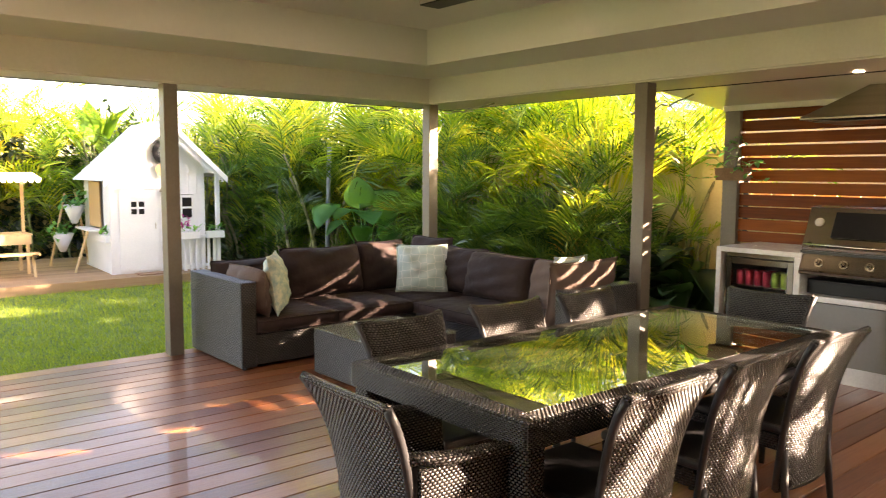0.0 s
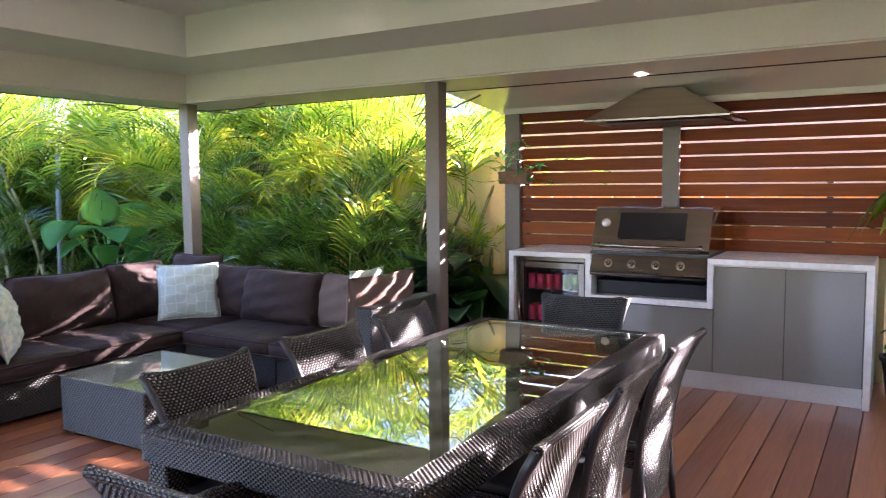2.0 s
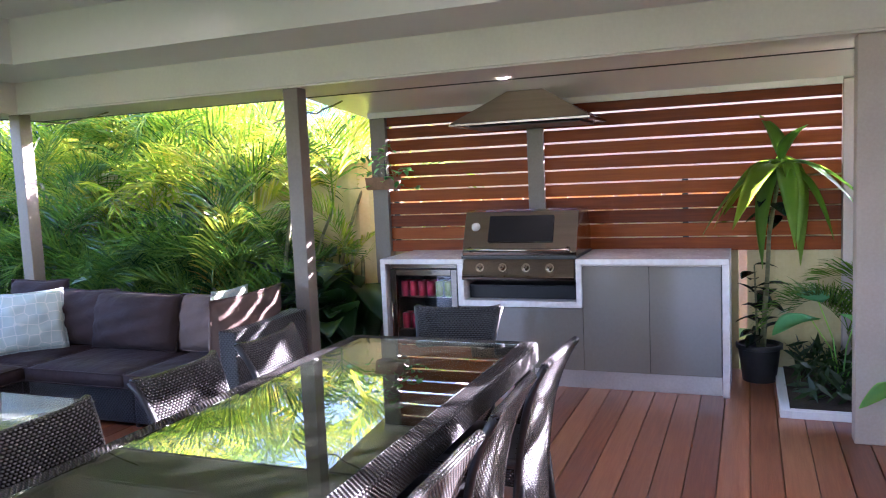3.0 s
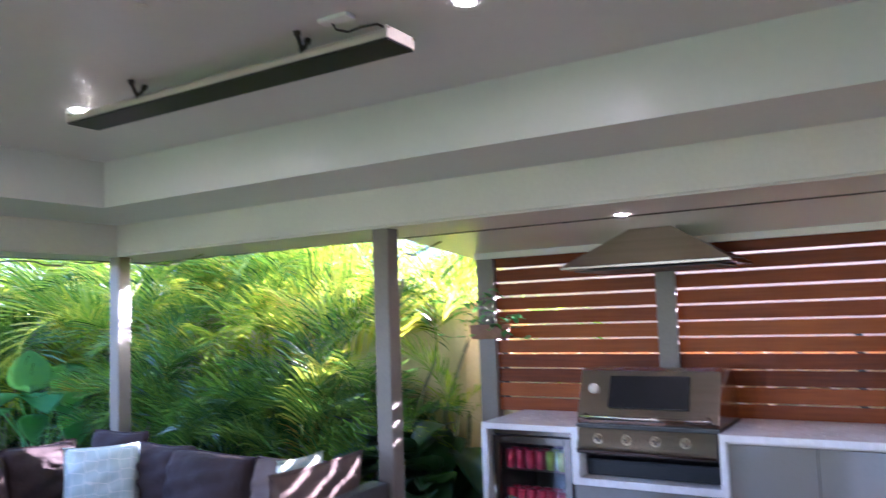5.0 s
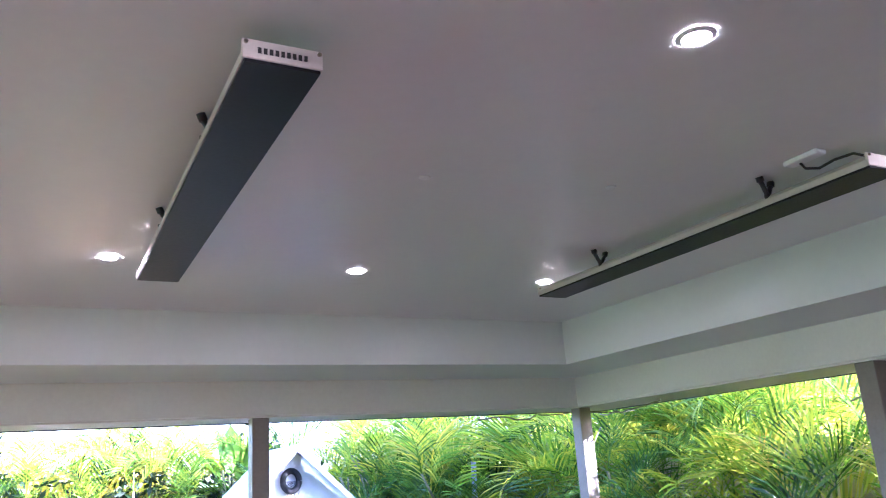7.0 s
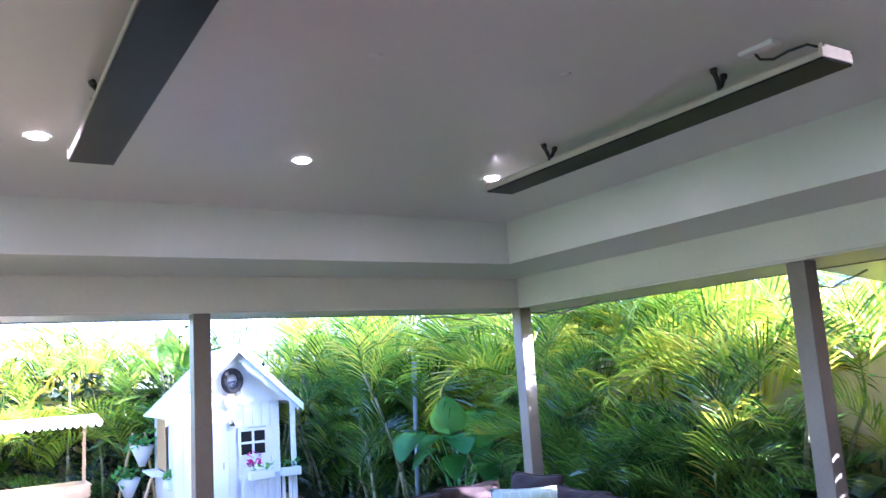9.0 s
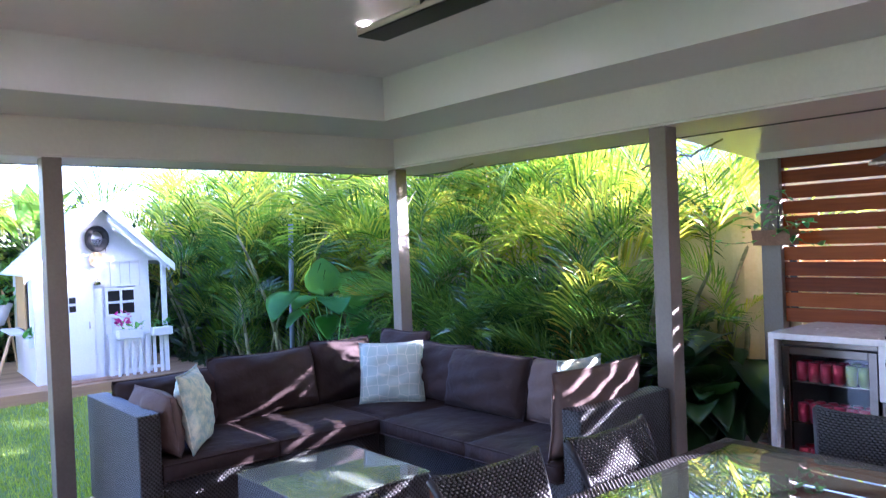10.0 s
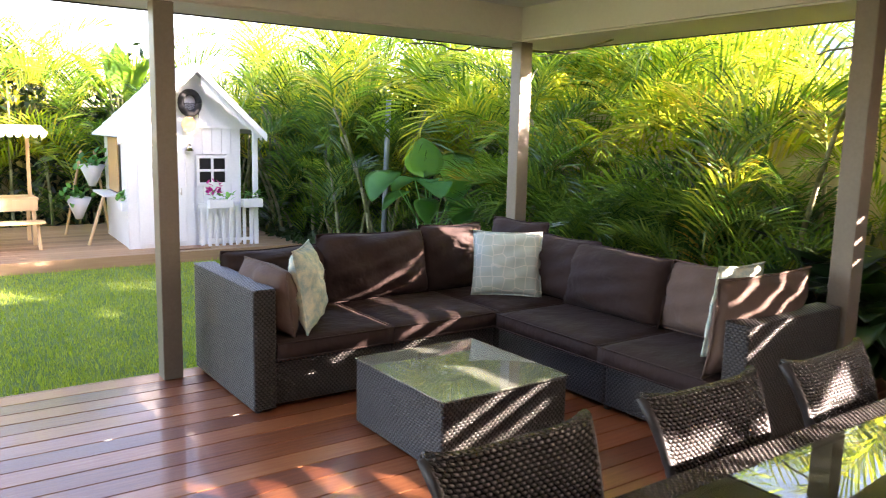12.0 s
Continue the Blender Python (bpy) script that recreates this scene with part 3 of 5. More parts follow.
rod(kb, (0, 0, 0), (-0.008, 0, 0), 0.033, 0.033, 20), rod(kb, (-0.008, 0, 0), (-0.035, 0, 0.003), 0.022, 0.019, 16)
box(kb, (-0.042, -0.004, -0.02), (-0.03, 0.004, 0.022))
kn = to_mesh("knob", kb, STEEL)
for y in (0.29, 0.11, -0.07, -0.25):
    share("knob", kn, bb, pose(0.006, y, 0.25, 0, 16, 0))
    share("knob_cap", kd, bb, pose(-0.032, y, 0.25 + 0.007, 0, 16, 0))

# range hood
hd = thing("range_hood", "brushed steel canopy range hood over the barbecue", "range hood", (6.15, 2.26, 1.955))
bm = bmesh.new()
lo = [(-0.32, -0.53, 0.03), (0.36, -0.53, 0.03), (0.36, 0.53, 0.03), (-0.32, 0.53, 0.03)]
hi = [(-0.08, -0.14, 0.265), (0.3, -0.14, 0.24), (0.3, 0.14, 0.24), (-0.08, 0.14, 0.265)]
a, b = [bm.verts.new(v) for v in lo], [bm.verts.new(v) for v in hi]
for i in range(4):
    bm.faces.new((a[i], a[(i + 1) % 4], b[(i + 1) % 4], b[i]))
bm.faces.new(b), bm.faces.new(a[::-1])
part("canopy", bm, STEEL, hd)
part("rim", boxes(((-0.325, -0.535, 0.008), (0.365, 0.535, 0.03)), bevel=0.004), DSTEEL, hd)
part("duct", boxes(((-0.06, -0.12, 0.24), (0.28, 0.12, 0.275))), STEEL, hd)
part("filter", boxes(((-0.28, -0.45, -0.006), (0.3, 0.45, 0.0))), DARK, hd)

# ---------------------------------------------------------------- ceiling lights and heaters
def downlight(x, y, z):
    ob = thing("downlight", "round white recessed downlight, lit warm", "downlight", (x, y, z), group="downlights in the ceiling")
    bm = bmesh.new()
    bmesh.ops.create_cone(bm, cap_ends=False, segments=24, radius1=0.036, radius2=0.05, depth=0.006, matrix=Matrix.Translation((0, 0, -0.004)))
    part("bezel", bm, WHITE, ob, "", True)
    bm = bmesh.new()
    bmesh.ops.create_cone(bm, cap_ends=True, segments=24, radius1=0.031, radius2=0.035, depth=0.004, matrix=Matrix.Translation((0, 0, -0.004)))
    part("lens", bm, LAMP, ob, "glowing warm lens")


for x in (1.19, 2.33, 3.466):
    for y in (2.10, 4.41):
        downlight(x, y, HIGH)
downlight(0.05, 4.41, HIGH), downlight(0.05, 2.10, HIGH)
downlight(5.55, 2.27, BEAM)
for x, y in ((2.10, 3.15), (2.82, 3.03)):
    bm = bmesh.new()
    bmesh.ops.create_cone(bm, cap_ends=True, segments=20, radius1=0.016, radius2=0.022, depth=0.006, matrix=Matrix.Translation((x, y, HIGH - 0.003)))
    tagged(part("ceiling_plug", bm, CEIL, None, "", True), "small round white plug set in the ceiling", "plug")


def heater(x, y0, y1):
    ob = thing("strip_heater", "slim black-faced electric strip heater hung under the ceiling", "heater", (x, y0, 2.705), group="strip heaters")
    L, w = y1 - y0, 0.0875
    body = part("housing", prism(bmesh.new(), [(-w, 0.008), (w, 0.008), (w, 0.03), (w - 0.02, 0.05), (-w + 0.02, 0.05), (-w, 0.03)], (0.012, L - 0.012), 1), ALU, ob)
    part("face", boxes(((-w + 0.003, 0.004, 0), (w - 0.003, L - 0.004, 0.008))), HEAT, ob, "matt black heating face")
    for y in (0, L - 0.012):
        cap = part("end_cap", box(bmesh.new(), (-w - 0.002, y, 0.008), (w + 0.002, y + 0.012, 0.054), 0.002), ALU, ob, "pale metal end cap")
        for sx in (-1, 1):
            part("screw", rod(bmesh.new(), (sx * (w - 0.006), y - 0.004, 0.045), (sx * (w - 0.006), y + 0.016, 0.045), 0.005, n=8), STEEL, cap)
    ox = -0.035 if x < 2 else -0.07
    for f in ((0.27, 0.68) if x < 2 else (0.215, 0.73)):
        br = bmesh.new()
        y = L * f
        for sx in (-1, 1):
            rod(br, (ox, y, 0.045), (ox + sx * 0.04, y + sx * 0.012, 0.095), 0.009, n=6), rod(br, (ox + sx * 0.04, y + sx * 0.012, 0.095), (ox + sx * 0.048, y + sx * 0.014, 0.114), 0.014, n=6)
        rod(br, (-0.075, y - 0.03, 0.032), (-0.075, y + 0.03, 0.032), 0.007, n=6), rod(br, (-0.07, y, 0.03), (-0.07, y, 0.055), 0.013, n=8)
        part("bracket", br, DARK, ob, "dark V-shaped hanging bracket", True)
    wire = bmesh.new()
    pts = [(-0.03, 0.02, 0.05), (-0.05, 0.07, 0.082), (-0.055, 0.14, 0.085), (-0.085, 0.18, 0.066), (-0.11, 0.215, 0.075), (-0.12, 0.225, 0.10)]
    if x > 2:
        part("cable", tube(wire, pts, 0.005, 6), DARK, ob, "short black supply cable", True)
        part("junction_box", box(bmesh.new(), (-0.155, 0.13, 0.097), (-0.10, 0.27, 0.115), 0.004), WHITE, ob, "white supply box")
    if x < 2:
        for k in range(9):
            part("marking", boxes(((-0.056 + k * 0.0128, -0.0012, 0.022), (-0.048 + k * 0.0128, -0.0004, 0.036))), DARK, ob, "small dark lettering bar")
    return ob


heater(1.385, 2.39, 4.353), heater(3.43, 2.36, 4.31)


# ---------------------------------------------------------------- soft things
def cushion_bm(w, h, t, puff=1.0, seed=0, n=16, rounded=0.0, seam=False):
    """An upright pillow, w wide, h high, t thick, standing on its lower edge; corners pulled to points."""
    r = random.Random(seed)
    ph = [r.uniform(0, 6.3) for _ in range(4)]
    bm = bmesh.new()

    def side(sgn):
        def fn(u, v):
            a, b = 2 * u - 1, 2 * v - 1
            prof = ((1 - abs(a) ** 2.2) * (1 - abs(b) ** 2.4)) ** 0.55
            pin = 1 - 0.06 * puff * (1 - abs(a) ** 2) * abs(b) ** 3
            pin2 = 1 - 0.06 * puff * (1 - abs(b) ** 2) * abs(a) ** 3
            wr = 0.05 * t * (math.sin(7 * a + 4 * b + ph[0]) + math.sin(11 * b - 5 * a + ph[1])) * prof
            rc = 1 - rounded * (abs(a) * abs(b)) ** 3
            sag = 0.03 * rounded * 8 * h * math.sin(3.1 * a + ph[2]) * max(b, 0) ** 2
            return (a * w / 2 * pin2 * rc, sgn * (t / 2 * prof) + wr, h / 2 + b * h / 2 * pin * rc + sag)
        return fn
    if seam:
        ring = [(k / n, 0) for k in range(n)] + [(1, k / n) for k in range(n)] + [(1 - k / n, 1) for k in range(n)] + [(0, 1 - k / n) for k in range(n + 1)]
        return tube(bm, [side(1)(u, v) for u, v in ring], 0.0065, 6)
    grid(bm, side(-1), n, n, (w, h)), grid(bm, side(1), n, n, (w, h))
    bmesh.ops.remove_doubles(bm, verts=bm.verts, dist=0.0006)
    bmesh.ops.recalc_face_normals(bm, faces=bm.faces)
    return bm


def slab_bm(w, d, t, seed=0, n=12, seam=0):
    """A flat seat cushion with soft edges and a slightly domed, creased top."""
    r = random.Random(seed)
    ph = [r.uniform(0, 6.3) for _ in range(3)]
    bm = bmesh.new()

    def skin(sgn):
        def fn(u, v):
            a, b = 2 * u - 1, 2 * v - 1
            e = ((1 - abs(a) ** 9) * (1 - abs(b) ** 9)) ** 0.5
            dome = 1 + 0.18 * (1 - a * a) * (1 - b * b)
            wr = 0.006 * (math.sin(6 * a + 9 * b + ph[0]) * math.sin(3 * b - 4 * a + ph[1])) * (sgn > 0) * e
            return (a * w / 2, b * d / 2, t / 2 + sgn * t / 2 * (0.72 + 0.28 * e) * (dome if sgn > 0 else 1) + wr)
        return fn
    if seam:
        ring = [(k / n, 0) for k in range(n)] + [(1, k / n) for k in range(n)] + [(1 - k / n, 1) for k in range(n)] + [(0, 1 - k / n) for k in range(n + 1)]
        return tube(bm, [skin(seam)(u, v) for u, v in ring], 0.006, 6)
    grid(bm, skin(1), n, n, (w, d)), grid(bm, skin(-1), n, n, (w, d))
    # side walls
    bd = [e for e in bm.edges if e.is_boundary]
    bmesh.ops.bridge_loops(bm, edges=bd)
    bmesh.ops.recalc_face_normals(bm, faces=bm.faces)
    return bm


# ---------------------------------------------------------------- corner sofa
SX0, SX1, SY0, SY1 = 2.52, 5.03, 3.645, 6.47
sofa = thing("corner_sofa", "dark wicker corner sofa frame with straight arms", "sofa", (0, 0, 0))
ARM, AZ, BZ = 0.13, 0.69, 0.62


def wick(name, a, b, bevel=0.008, parent=None):
    if name == "back":
        return part(name, box(bmesh.new(), a, b, bevel, 2), WICKER_S, parent or sofa)
    return part(name, woven_box(a, b, SOFA_STITCH), WICKER_S, parent or sofa, "", True)


wick("arm", (SX0, 5.475, 0.02), (SX0 + ARM, SY1, AZ))
wick("arm", (4.21, SY0, 0.02), (SX1, SY0 + ARM, AZ))
wick("back", (SX0 + ARM + 0.003, SY1 - 0.12, 0.02), (SX1, SY1, BZ))
wick("back", (SX1 - 0.12, SY0 + ARM + 0.003, 0.02), (SX1, SY1 - 0.123, BZ))
for x0, x1 in ((SX0 + ARM + 0.003, 3.40), (3.405, 4.20)):
    wick("seat_base", (x0, 5.50, 0.03), (x1, SY1 - 0.123, 0.27))
wick("corner_base", (4.205, 5.50, 0.03), (SX1 - 0.123, SY1 - 0.123, 0.27))
for y0, y1 in ((SY0 + ARM + 0.003, 4.53), (4.535, 5.495)):
    wick("seat_base", (4.24, y0, 0.03), (SX1 - 0.123, y1, 0.27))
fb = to_mesh("foot", rod(bmesh.new(), (0, 0, 0), (0, 0, 0.03), 0.02, 0.025, 10), BLACK)
for x, y in ((2.56, 5.52), (2.56, 6.42), (3.40, 5.53), (4.2, 5.53), (4.27, 3.70), (4.98, 3.70), (4.27, 4.53), (4.98, 6.42)):
    share("foot", fb, sofa, pose(x, y, 0))


def seat_cushion(x0, y0, x1, y1, seed):
    ob = part("seat_cushion", slab_bm(x1 - x0, y1 - y0, 0.125, seed), SEATCLOTH, None, "", True)
    ob.matrix_basis = pose((x0 + x1) / 2, (y0 + y1) / 2, 0.272)
    for edge in (1, -1):
        part("piping", slab_bm(x1 - x0, y1 - y0, 0.125, seed, seam=edge), SEATCLOTH, ob, "", True)
    tagged(ob, "dark brown cloth seat cushion on the wicker sofa", "cushion", "sofa seat cushions")


seat_cushion(2.66, 5.47, 3.40, 6.33, 1), seat_cushion(3.41, 5.47, 4.22, 6.33, 2), seat_cushion(4.23, 5.45, 4.89, 6.33, 3)
seat_cushion(4.17, 4.55, 4.89, 5.44, 4), seat_cushion(4.17, 3.79, 4.89, 4.54, 5)


def cushion(x, y, z, w, h, t, rz, lean, m, label, seed, group="", roll=0.0, name="back_cushion"):
    soft = 0.06 if name == "back_cushion" else 0.0
    ob = part(name, cushion_bm(w, h, t, 1.0, seed, rounded=soft), m, None, "", True)
    part("piping", cushion_bm(w, h, t, 1.0, seed, rounded=soft, seam=True), m, ob, "", True)
    ob.matrix_basis = pose(x, y, z, 0, 0, rz) @ pose(0, 0, 0, -lean, roll, 0)
    tagged(ob, label, "cushion", group)


G = "sofa back cushions"
BL = "plump dark brown back cushion leaning on the sofa"
cushion(2.99, 6.20, 0.39, 0.76, 0.41, 0.26, 0, 14, SEATCLOTH, BL, 11, G)
cushion(3.70, 6.16, 0.39, 0.90, 0.48, 0.28, 0, 14, SEATCLOTH, BL, 12, G)
cushion(4.38, 6.17, 0.39, 0.60, 0.50, 0.25, 0, 13, SEATCLOTH, BL, 13, G)
cushion(4.80, 6.05, 0.39, 0.55, 0.53, 0.22, -78, 12, SEATCLOTH, BL, 14, G)
cushion(4.80, 5.55, 0.39, 0.66, 0.46, 0.24, -90, 14, SEATCLOTH, BL, 15, G)
cushion(4.74, 5.00, 0.39, 0.86, 0.45, 0.26, -90, 15, SEATCLOTH, BL, 16, G)
cushion(4.80, 4.28, 0.39, 0.72, 0.44, 0.24, -90, 13, TAUPE, "taupe back cushion leaning on the sofa", 17, G)
cushion(2.77, 5.80, 0.39, 0.64, 0.40, 0.24, 90, 8, TAUPE, "taupe cushion against the sofa arm", 18)
cushion(4.57, 3.85, 0.39, 0.80, 0.50, 0.2, 180, 6, TAUPE, "taupe cushion over the sofa arm in striped sun", 19, name="arm_cushion")
cushion(2.99, 5.70, 0.40, 0.48, 0.48, 0.18, 54, 10, PATTERN, "leaf-print scatter cushion in pale green and cream", 20, name="scatter_cushion")
cushion(4.52, 5.76, 0.40, 0.50, 0.47, 0.18, -38, 16, PILLOW, "square pale blue-green scatter cushion with white lattice", 21, name="scatter_cushion")
cushion(4.60, 4.03, 0.40, 0.36, 0.51, 0.12, 176, 8, PATTERN, "leaf-print scatter cushion behind the arm cushion", 22, name="scatter_cushion")

# ---------------------------------------------------------------- coffee table
ct = thing("coffee_table", "square dark wicker coffee table with glass top", "coffee table", (3.31, 4.687, 0))
part("body", woven_box((-0.38, -0.395, 0.02), (0.38, 0.395, 0.35), SOFA_STITCH), WICKER_S, ct, "", True)
part("glass_top", box(bmesh.new(), (-0.387, -0.402, 0.358), (0.387, 0.402, 0.366), 0.002), DUSTGLASS, ct, "clear greenish glass top").visible_shadow = False
for sx in (-1, 1):
    for sy in (-1, 1):
        share("foot", fb, ct, pose(sx * 0.34, sy * 0.35, 0) @ Matrix.Diagonal((1, 1, 0.7, 1)))

# ---------------------------------------------------------------- dining table
TX0, TX1, TY0, TY1, TZ = 1.75, 4.127, 1.69, 2.765, 0.735
dt = thing("dining_table", "long dark wicker dining table with inset glass top", "dining table", (0, 0, 0))
R = 0.085
loop, around = round_rect(TX0, TY0, TX1, TY1, 0.03)


def rim(u, v):
    """Across the rim: up its inner lip, over the rolled top and down the outer face."""
    (x, y), (ox, oy) = loop(u)
    d = v * 0.215
    if d < 0.066:
        back, z = R - d, 0.0
    elif d < 0.096:
        t = (d - 0.066) / 0.030 * math.pi / 2
        back, z = 0.019 - 0.019 * math.sin(t), -0.019 * (1 - math.cos(t))
    else:
        back, z = 0.0, -0.019 - (d - 0.096) * 0.68
    return (x - ox * back, y - oy * back, TZ - 0.003 + z)


part("rim", woven(bmesh.new(), rim, (around, 0.215), closed=True), WICKER, dt, "", True)
for a, b in (((TX0 + 0.008, TY0 + 0.008, TZ - 0.098), (TX1 - 0.008, TY0 + R, TZ - 0.026)), ((TX0 + 0.008, TY1 - R, TZ - 0.098), (TX1 - 0.008, TY1 - 0.008, TZ - 0.026)),
             ((TX0 + 0.008, TY0 + R, TZ - 0.098), (TX0 + R, TY1 - R, TZ - 0.026)), ((TX1 - R, TY0 + R, TZ - 0.098), (TX1 - 0.008, TY1 - R, TZ - 0.026))):
    part("rim_core", box(bmesh.new(), a, b), BLACK, dt)
part("glass_top", box(bmesh.new(), (TX0 + R, TY0 + R, TZ - 0.012), (TX1 - R, TY1 - R, TZ - 0.003), 0.002), TOPGLASS, dt, "dark reflecting glass inset")
part("under_panel", boxes(((TX0 + R, TY0 + R, TZ - 0.05), (TX1 - R, TY1 - R, TZ - 0.035))), BLACK, dt)
leg_loop, leg_round = round_rect(-0.045, -0.045, 0.045, 0.045, 0.012)
leg_mesh = to_mesh("leg", woven(bmesh.new(), lambda u, v: (*leg_loop(u)[0], v * (TZ - 0.10)), (leg_round, TZ - 0.10), closed=True), WICKER, True)
for x in (TX0 + 0.065, TX1 - 0.065):
    for y in (TY0 + 0.065, TY1 - 0.065):
        share("leg", leg_mesh, dt, pose(x, y, 0))


# ---------------------------------------------------------------- dining chairs
def make_chair(arms):
    """Faces +y; the seat's middle at the origin; back flares at the top corners."""
    ob = thing("dining_armchair" if arms else "dining_chair", "", "chair")
    bm = bmesh.new()

    def back(off):
        def fn(u, v):
            a = 2 * u - 1
            w = 0.222 - 0.018 * math.sin(math.pi * v) + 0.028 * v ** 4
            z = 0.15 + v * (0.68 + 0.016 * abs(a) ** 4)
            y = -0.235 - 0.075 * v ** 1.5 - 0.05 * v ** 5 - 0.035 * (1 - a * a) * (1 - 0.7 * v ** 3) - 0.03 * v ** 4 * abs(a) ** 4 + off
            return (a * w, y, z)
        return fn
    woven(bm, back(0), (0.45, 0.70)), woven(bm, lambda u, v: back(0.03)(1 - u, v), (0.45, 0.70))
    part("backrest", bm, WICKER, ob, "", True)
    edge = bmesh.new()
    for a in (0, 1):
        tube(edge, [back(0.015)(a, i / 12) for i in range(13)], 0.016)
    tube(edge, [back(0.015)(i / 12, 0) for i in range(13)], 0.016)
    part("edge_binding", edge, BLACK, ob, "dark bound edge", True)
    part("top_rail", tube(bmesh.new(), [back(0.015)(i / 14, 1.0) for i in range(15)], 0.017), WICKER, ob, "", True)
    part("seat", box(bmesh.new(), (-0.225, -0.24, 0.40), (0.225, 0.24, 0.445), 0.018, 3), BLACK, ob, "black padded seat")
    part("apron", boxes(((-0.222, 0.2, 0.33), (0.222, 0.225, 0.40)), ((-0.222, -0.22, 0.33), (-0.2, 0.2, 0.40)), ((0.2, -0.22, 0.33), (0.222, 0.2, 0.40))), WICKER, ob)
    for sx in (-1, 1):
        part("leg", rod(bmesh.new(), (sx * 0.20, 0.20, 0.33), (sx * 0.205, 0.215, 0), 0.021, 0.015, 10), BLACK, ob, "dark front leg", True)
        part("leg", rod(bmesh.new(), (sx * 0.195, -0.235, 0.33), (sx * 0.205, -0.27, 0), 0.021, 0.014, 10), BLACK, ob, "dark splayed back leg", True)
        if arms:
            ar = bmesh.new()
            pth = [(sx * 0.205, -0.275, 0.655), (sx * 0.25, -0.15, 0.645), (sx * 0.265, 0.02, 0.635), (sx * 0.262, 0.17, 0.615), (sx * 0.25, 0.225, 0.56), (sx * 0.235, 0.23, 0.40)]
            part("armrest", tube(ar, pth, 0.024, 10), WICKER, ob, "", True)
            part("side_panel", boxes(((sx * 0.232 - 0.01, -0.24, 0.40), (sx * 0.232 + 0.01, 0.225, 0.62))), WICKER, ob)
    return ob


proto = make_chair(False)
tagged(proto, "dark brown wicker dining chair drawn up to the table", "chair", "chairs round the table")
proto.matrix_basis = pose(2.15, 1.79, 0, 0, 0, 0)
for x, y, rz in ((2.79, 1.80, 1), (3.46, 1.79, -2), (2.165, 2.575, 180), (2.88, 2.58, 179), (3.55, 2.57, 182), (4.06, 2.20, 97)):
    copy_thing(proto, pose(x, y, 0, 0, 0, rz))
ac = make_chair(True)
tagged(ac, "dark brown wicker armchair at the table's end", "chair", "chairs round the table")
ac.matrix_basis = pose(1.64, 2.05, 0, 0, 0, -90)

# ---------------------------------------------------------------- plants
def sheet_mesh(name, verts, faces, m, smooth=False):
    me = bpy.data.meshes.new(name)
    me.from_pydata(verts, [], faces)
    me.materials.append(m)
    if smooth:
        me.shade_smooth()
    return me


def frond_mesh(seed, L, droop, m, n=30, leaf=0.56):
    """A feather palm frond: a bowed rib along +x with paired, stiff, pointed leaflets held in a V."""
    r = random.Random(seed)
    vs, fs = [], []
    rib, ang, p = [], radians(74), Vector((0, 0, 0))
    for i in range(n + 1):
        rib.append((p.copy(), ang))
        p = p + Vector((math.cos(ang), 0, math.sin(ang))) * (L / n)
        ang -= droop / n * (0.4 + 1.2 * i / n)
    side = r.uniform(-0.15, 0.15)
    for i, (q, a) in enumerate(rib):
        q.y += side * (i / n) ** 2 * L
    for i, ((p0, _), (p1, _)) in enumerate(zip(rib, rib[1:])):
        k = len(vs)
        w = 0.011 * (1 - 0.75 * i / n)
        vs += [p0 + Vector((0, -w, 0)), p0 + Vector((0, w, 0)), p1 + Vector((0, w * 0.95, 0)), p1 + Vector((0, -w * 0.95, 0)), p0 + Vector((0, 0, -w)), p1 + Vector((0, 0, -w))]
        fs += [(k, k + 1, k + 2, k + 3), (k, k + 3, k + 5, k + 4), (k + 1, k + 4, k + 5, k + 2)]
    lift = r.uniform(0.25, 0.6)
    for i in range(int(n * 0.18), n + 1):
        s = i / n
        base, a = rib[i]
        ln = leaf * (math.sin(math.pi * (0.2 + 0.72 * (s - 0.18) / 0.82)) ** 0.6) * r.uniform(0.88, 1.08)
        fwd, up = Vector((math.cos(a), 0, math.sin(a))), Vector((-math.sin(a), 0, math.cos(a)))
        for sy in (-1, 1):
            sweep = radians(30 + 38 * s + r.uniform(-4, 4))
            d = (Vector((0, sy, 0)) * math.cos(sweep) + fwd * math.sin(sweep) + up * (lift + r.uniform(-0.1, 0.1))).normalized()
            p1 = base + d * ln * 0.35
            d = (d + Vector((0, 0, -0.10 - 0.10 * r.random()))).normalized()
            p2 = p1 + d * ln * 0.37
            d = (d + Vector((0, 0, -0.22 - 0.30 * r.random()))).normalized()
            tip = p2 + d * ln * 0.32
            w = (fwd + up * r.uniform(-0.5, 0.5)).normalized() * 0.0145
            k = len(vs)
            vs += [base - w * 0.35, base + w * 0.35, p1 + w, p1 - w, p2 + w * 0.8, p2 - w * 0.8, tip]
            fs += [(k, k + 1, k + 2, k + 3), (k + 3, k + 2, k + 4, k + 5), (k + 5, k + 4, k + 6)]
    return sheet_mesh("frond", [tuple(v) for v in vs], fs, m)


FRONDS = [frond_mesh(i, 1.5 + 0.15 * (i % 4), radians(85 + 15 * (i % 5)), PALM) for i in range(8)]
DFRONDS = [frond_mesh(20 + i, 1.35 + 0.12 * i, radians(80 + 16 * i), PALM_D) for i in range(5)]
YFRONDS = [frond_mesh(40 + i, 1.3, radians(85 + 15 * i), PALM_Y) for i in range(3)]


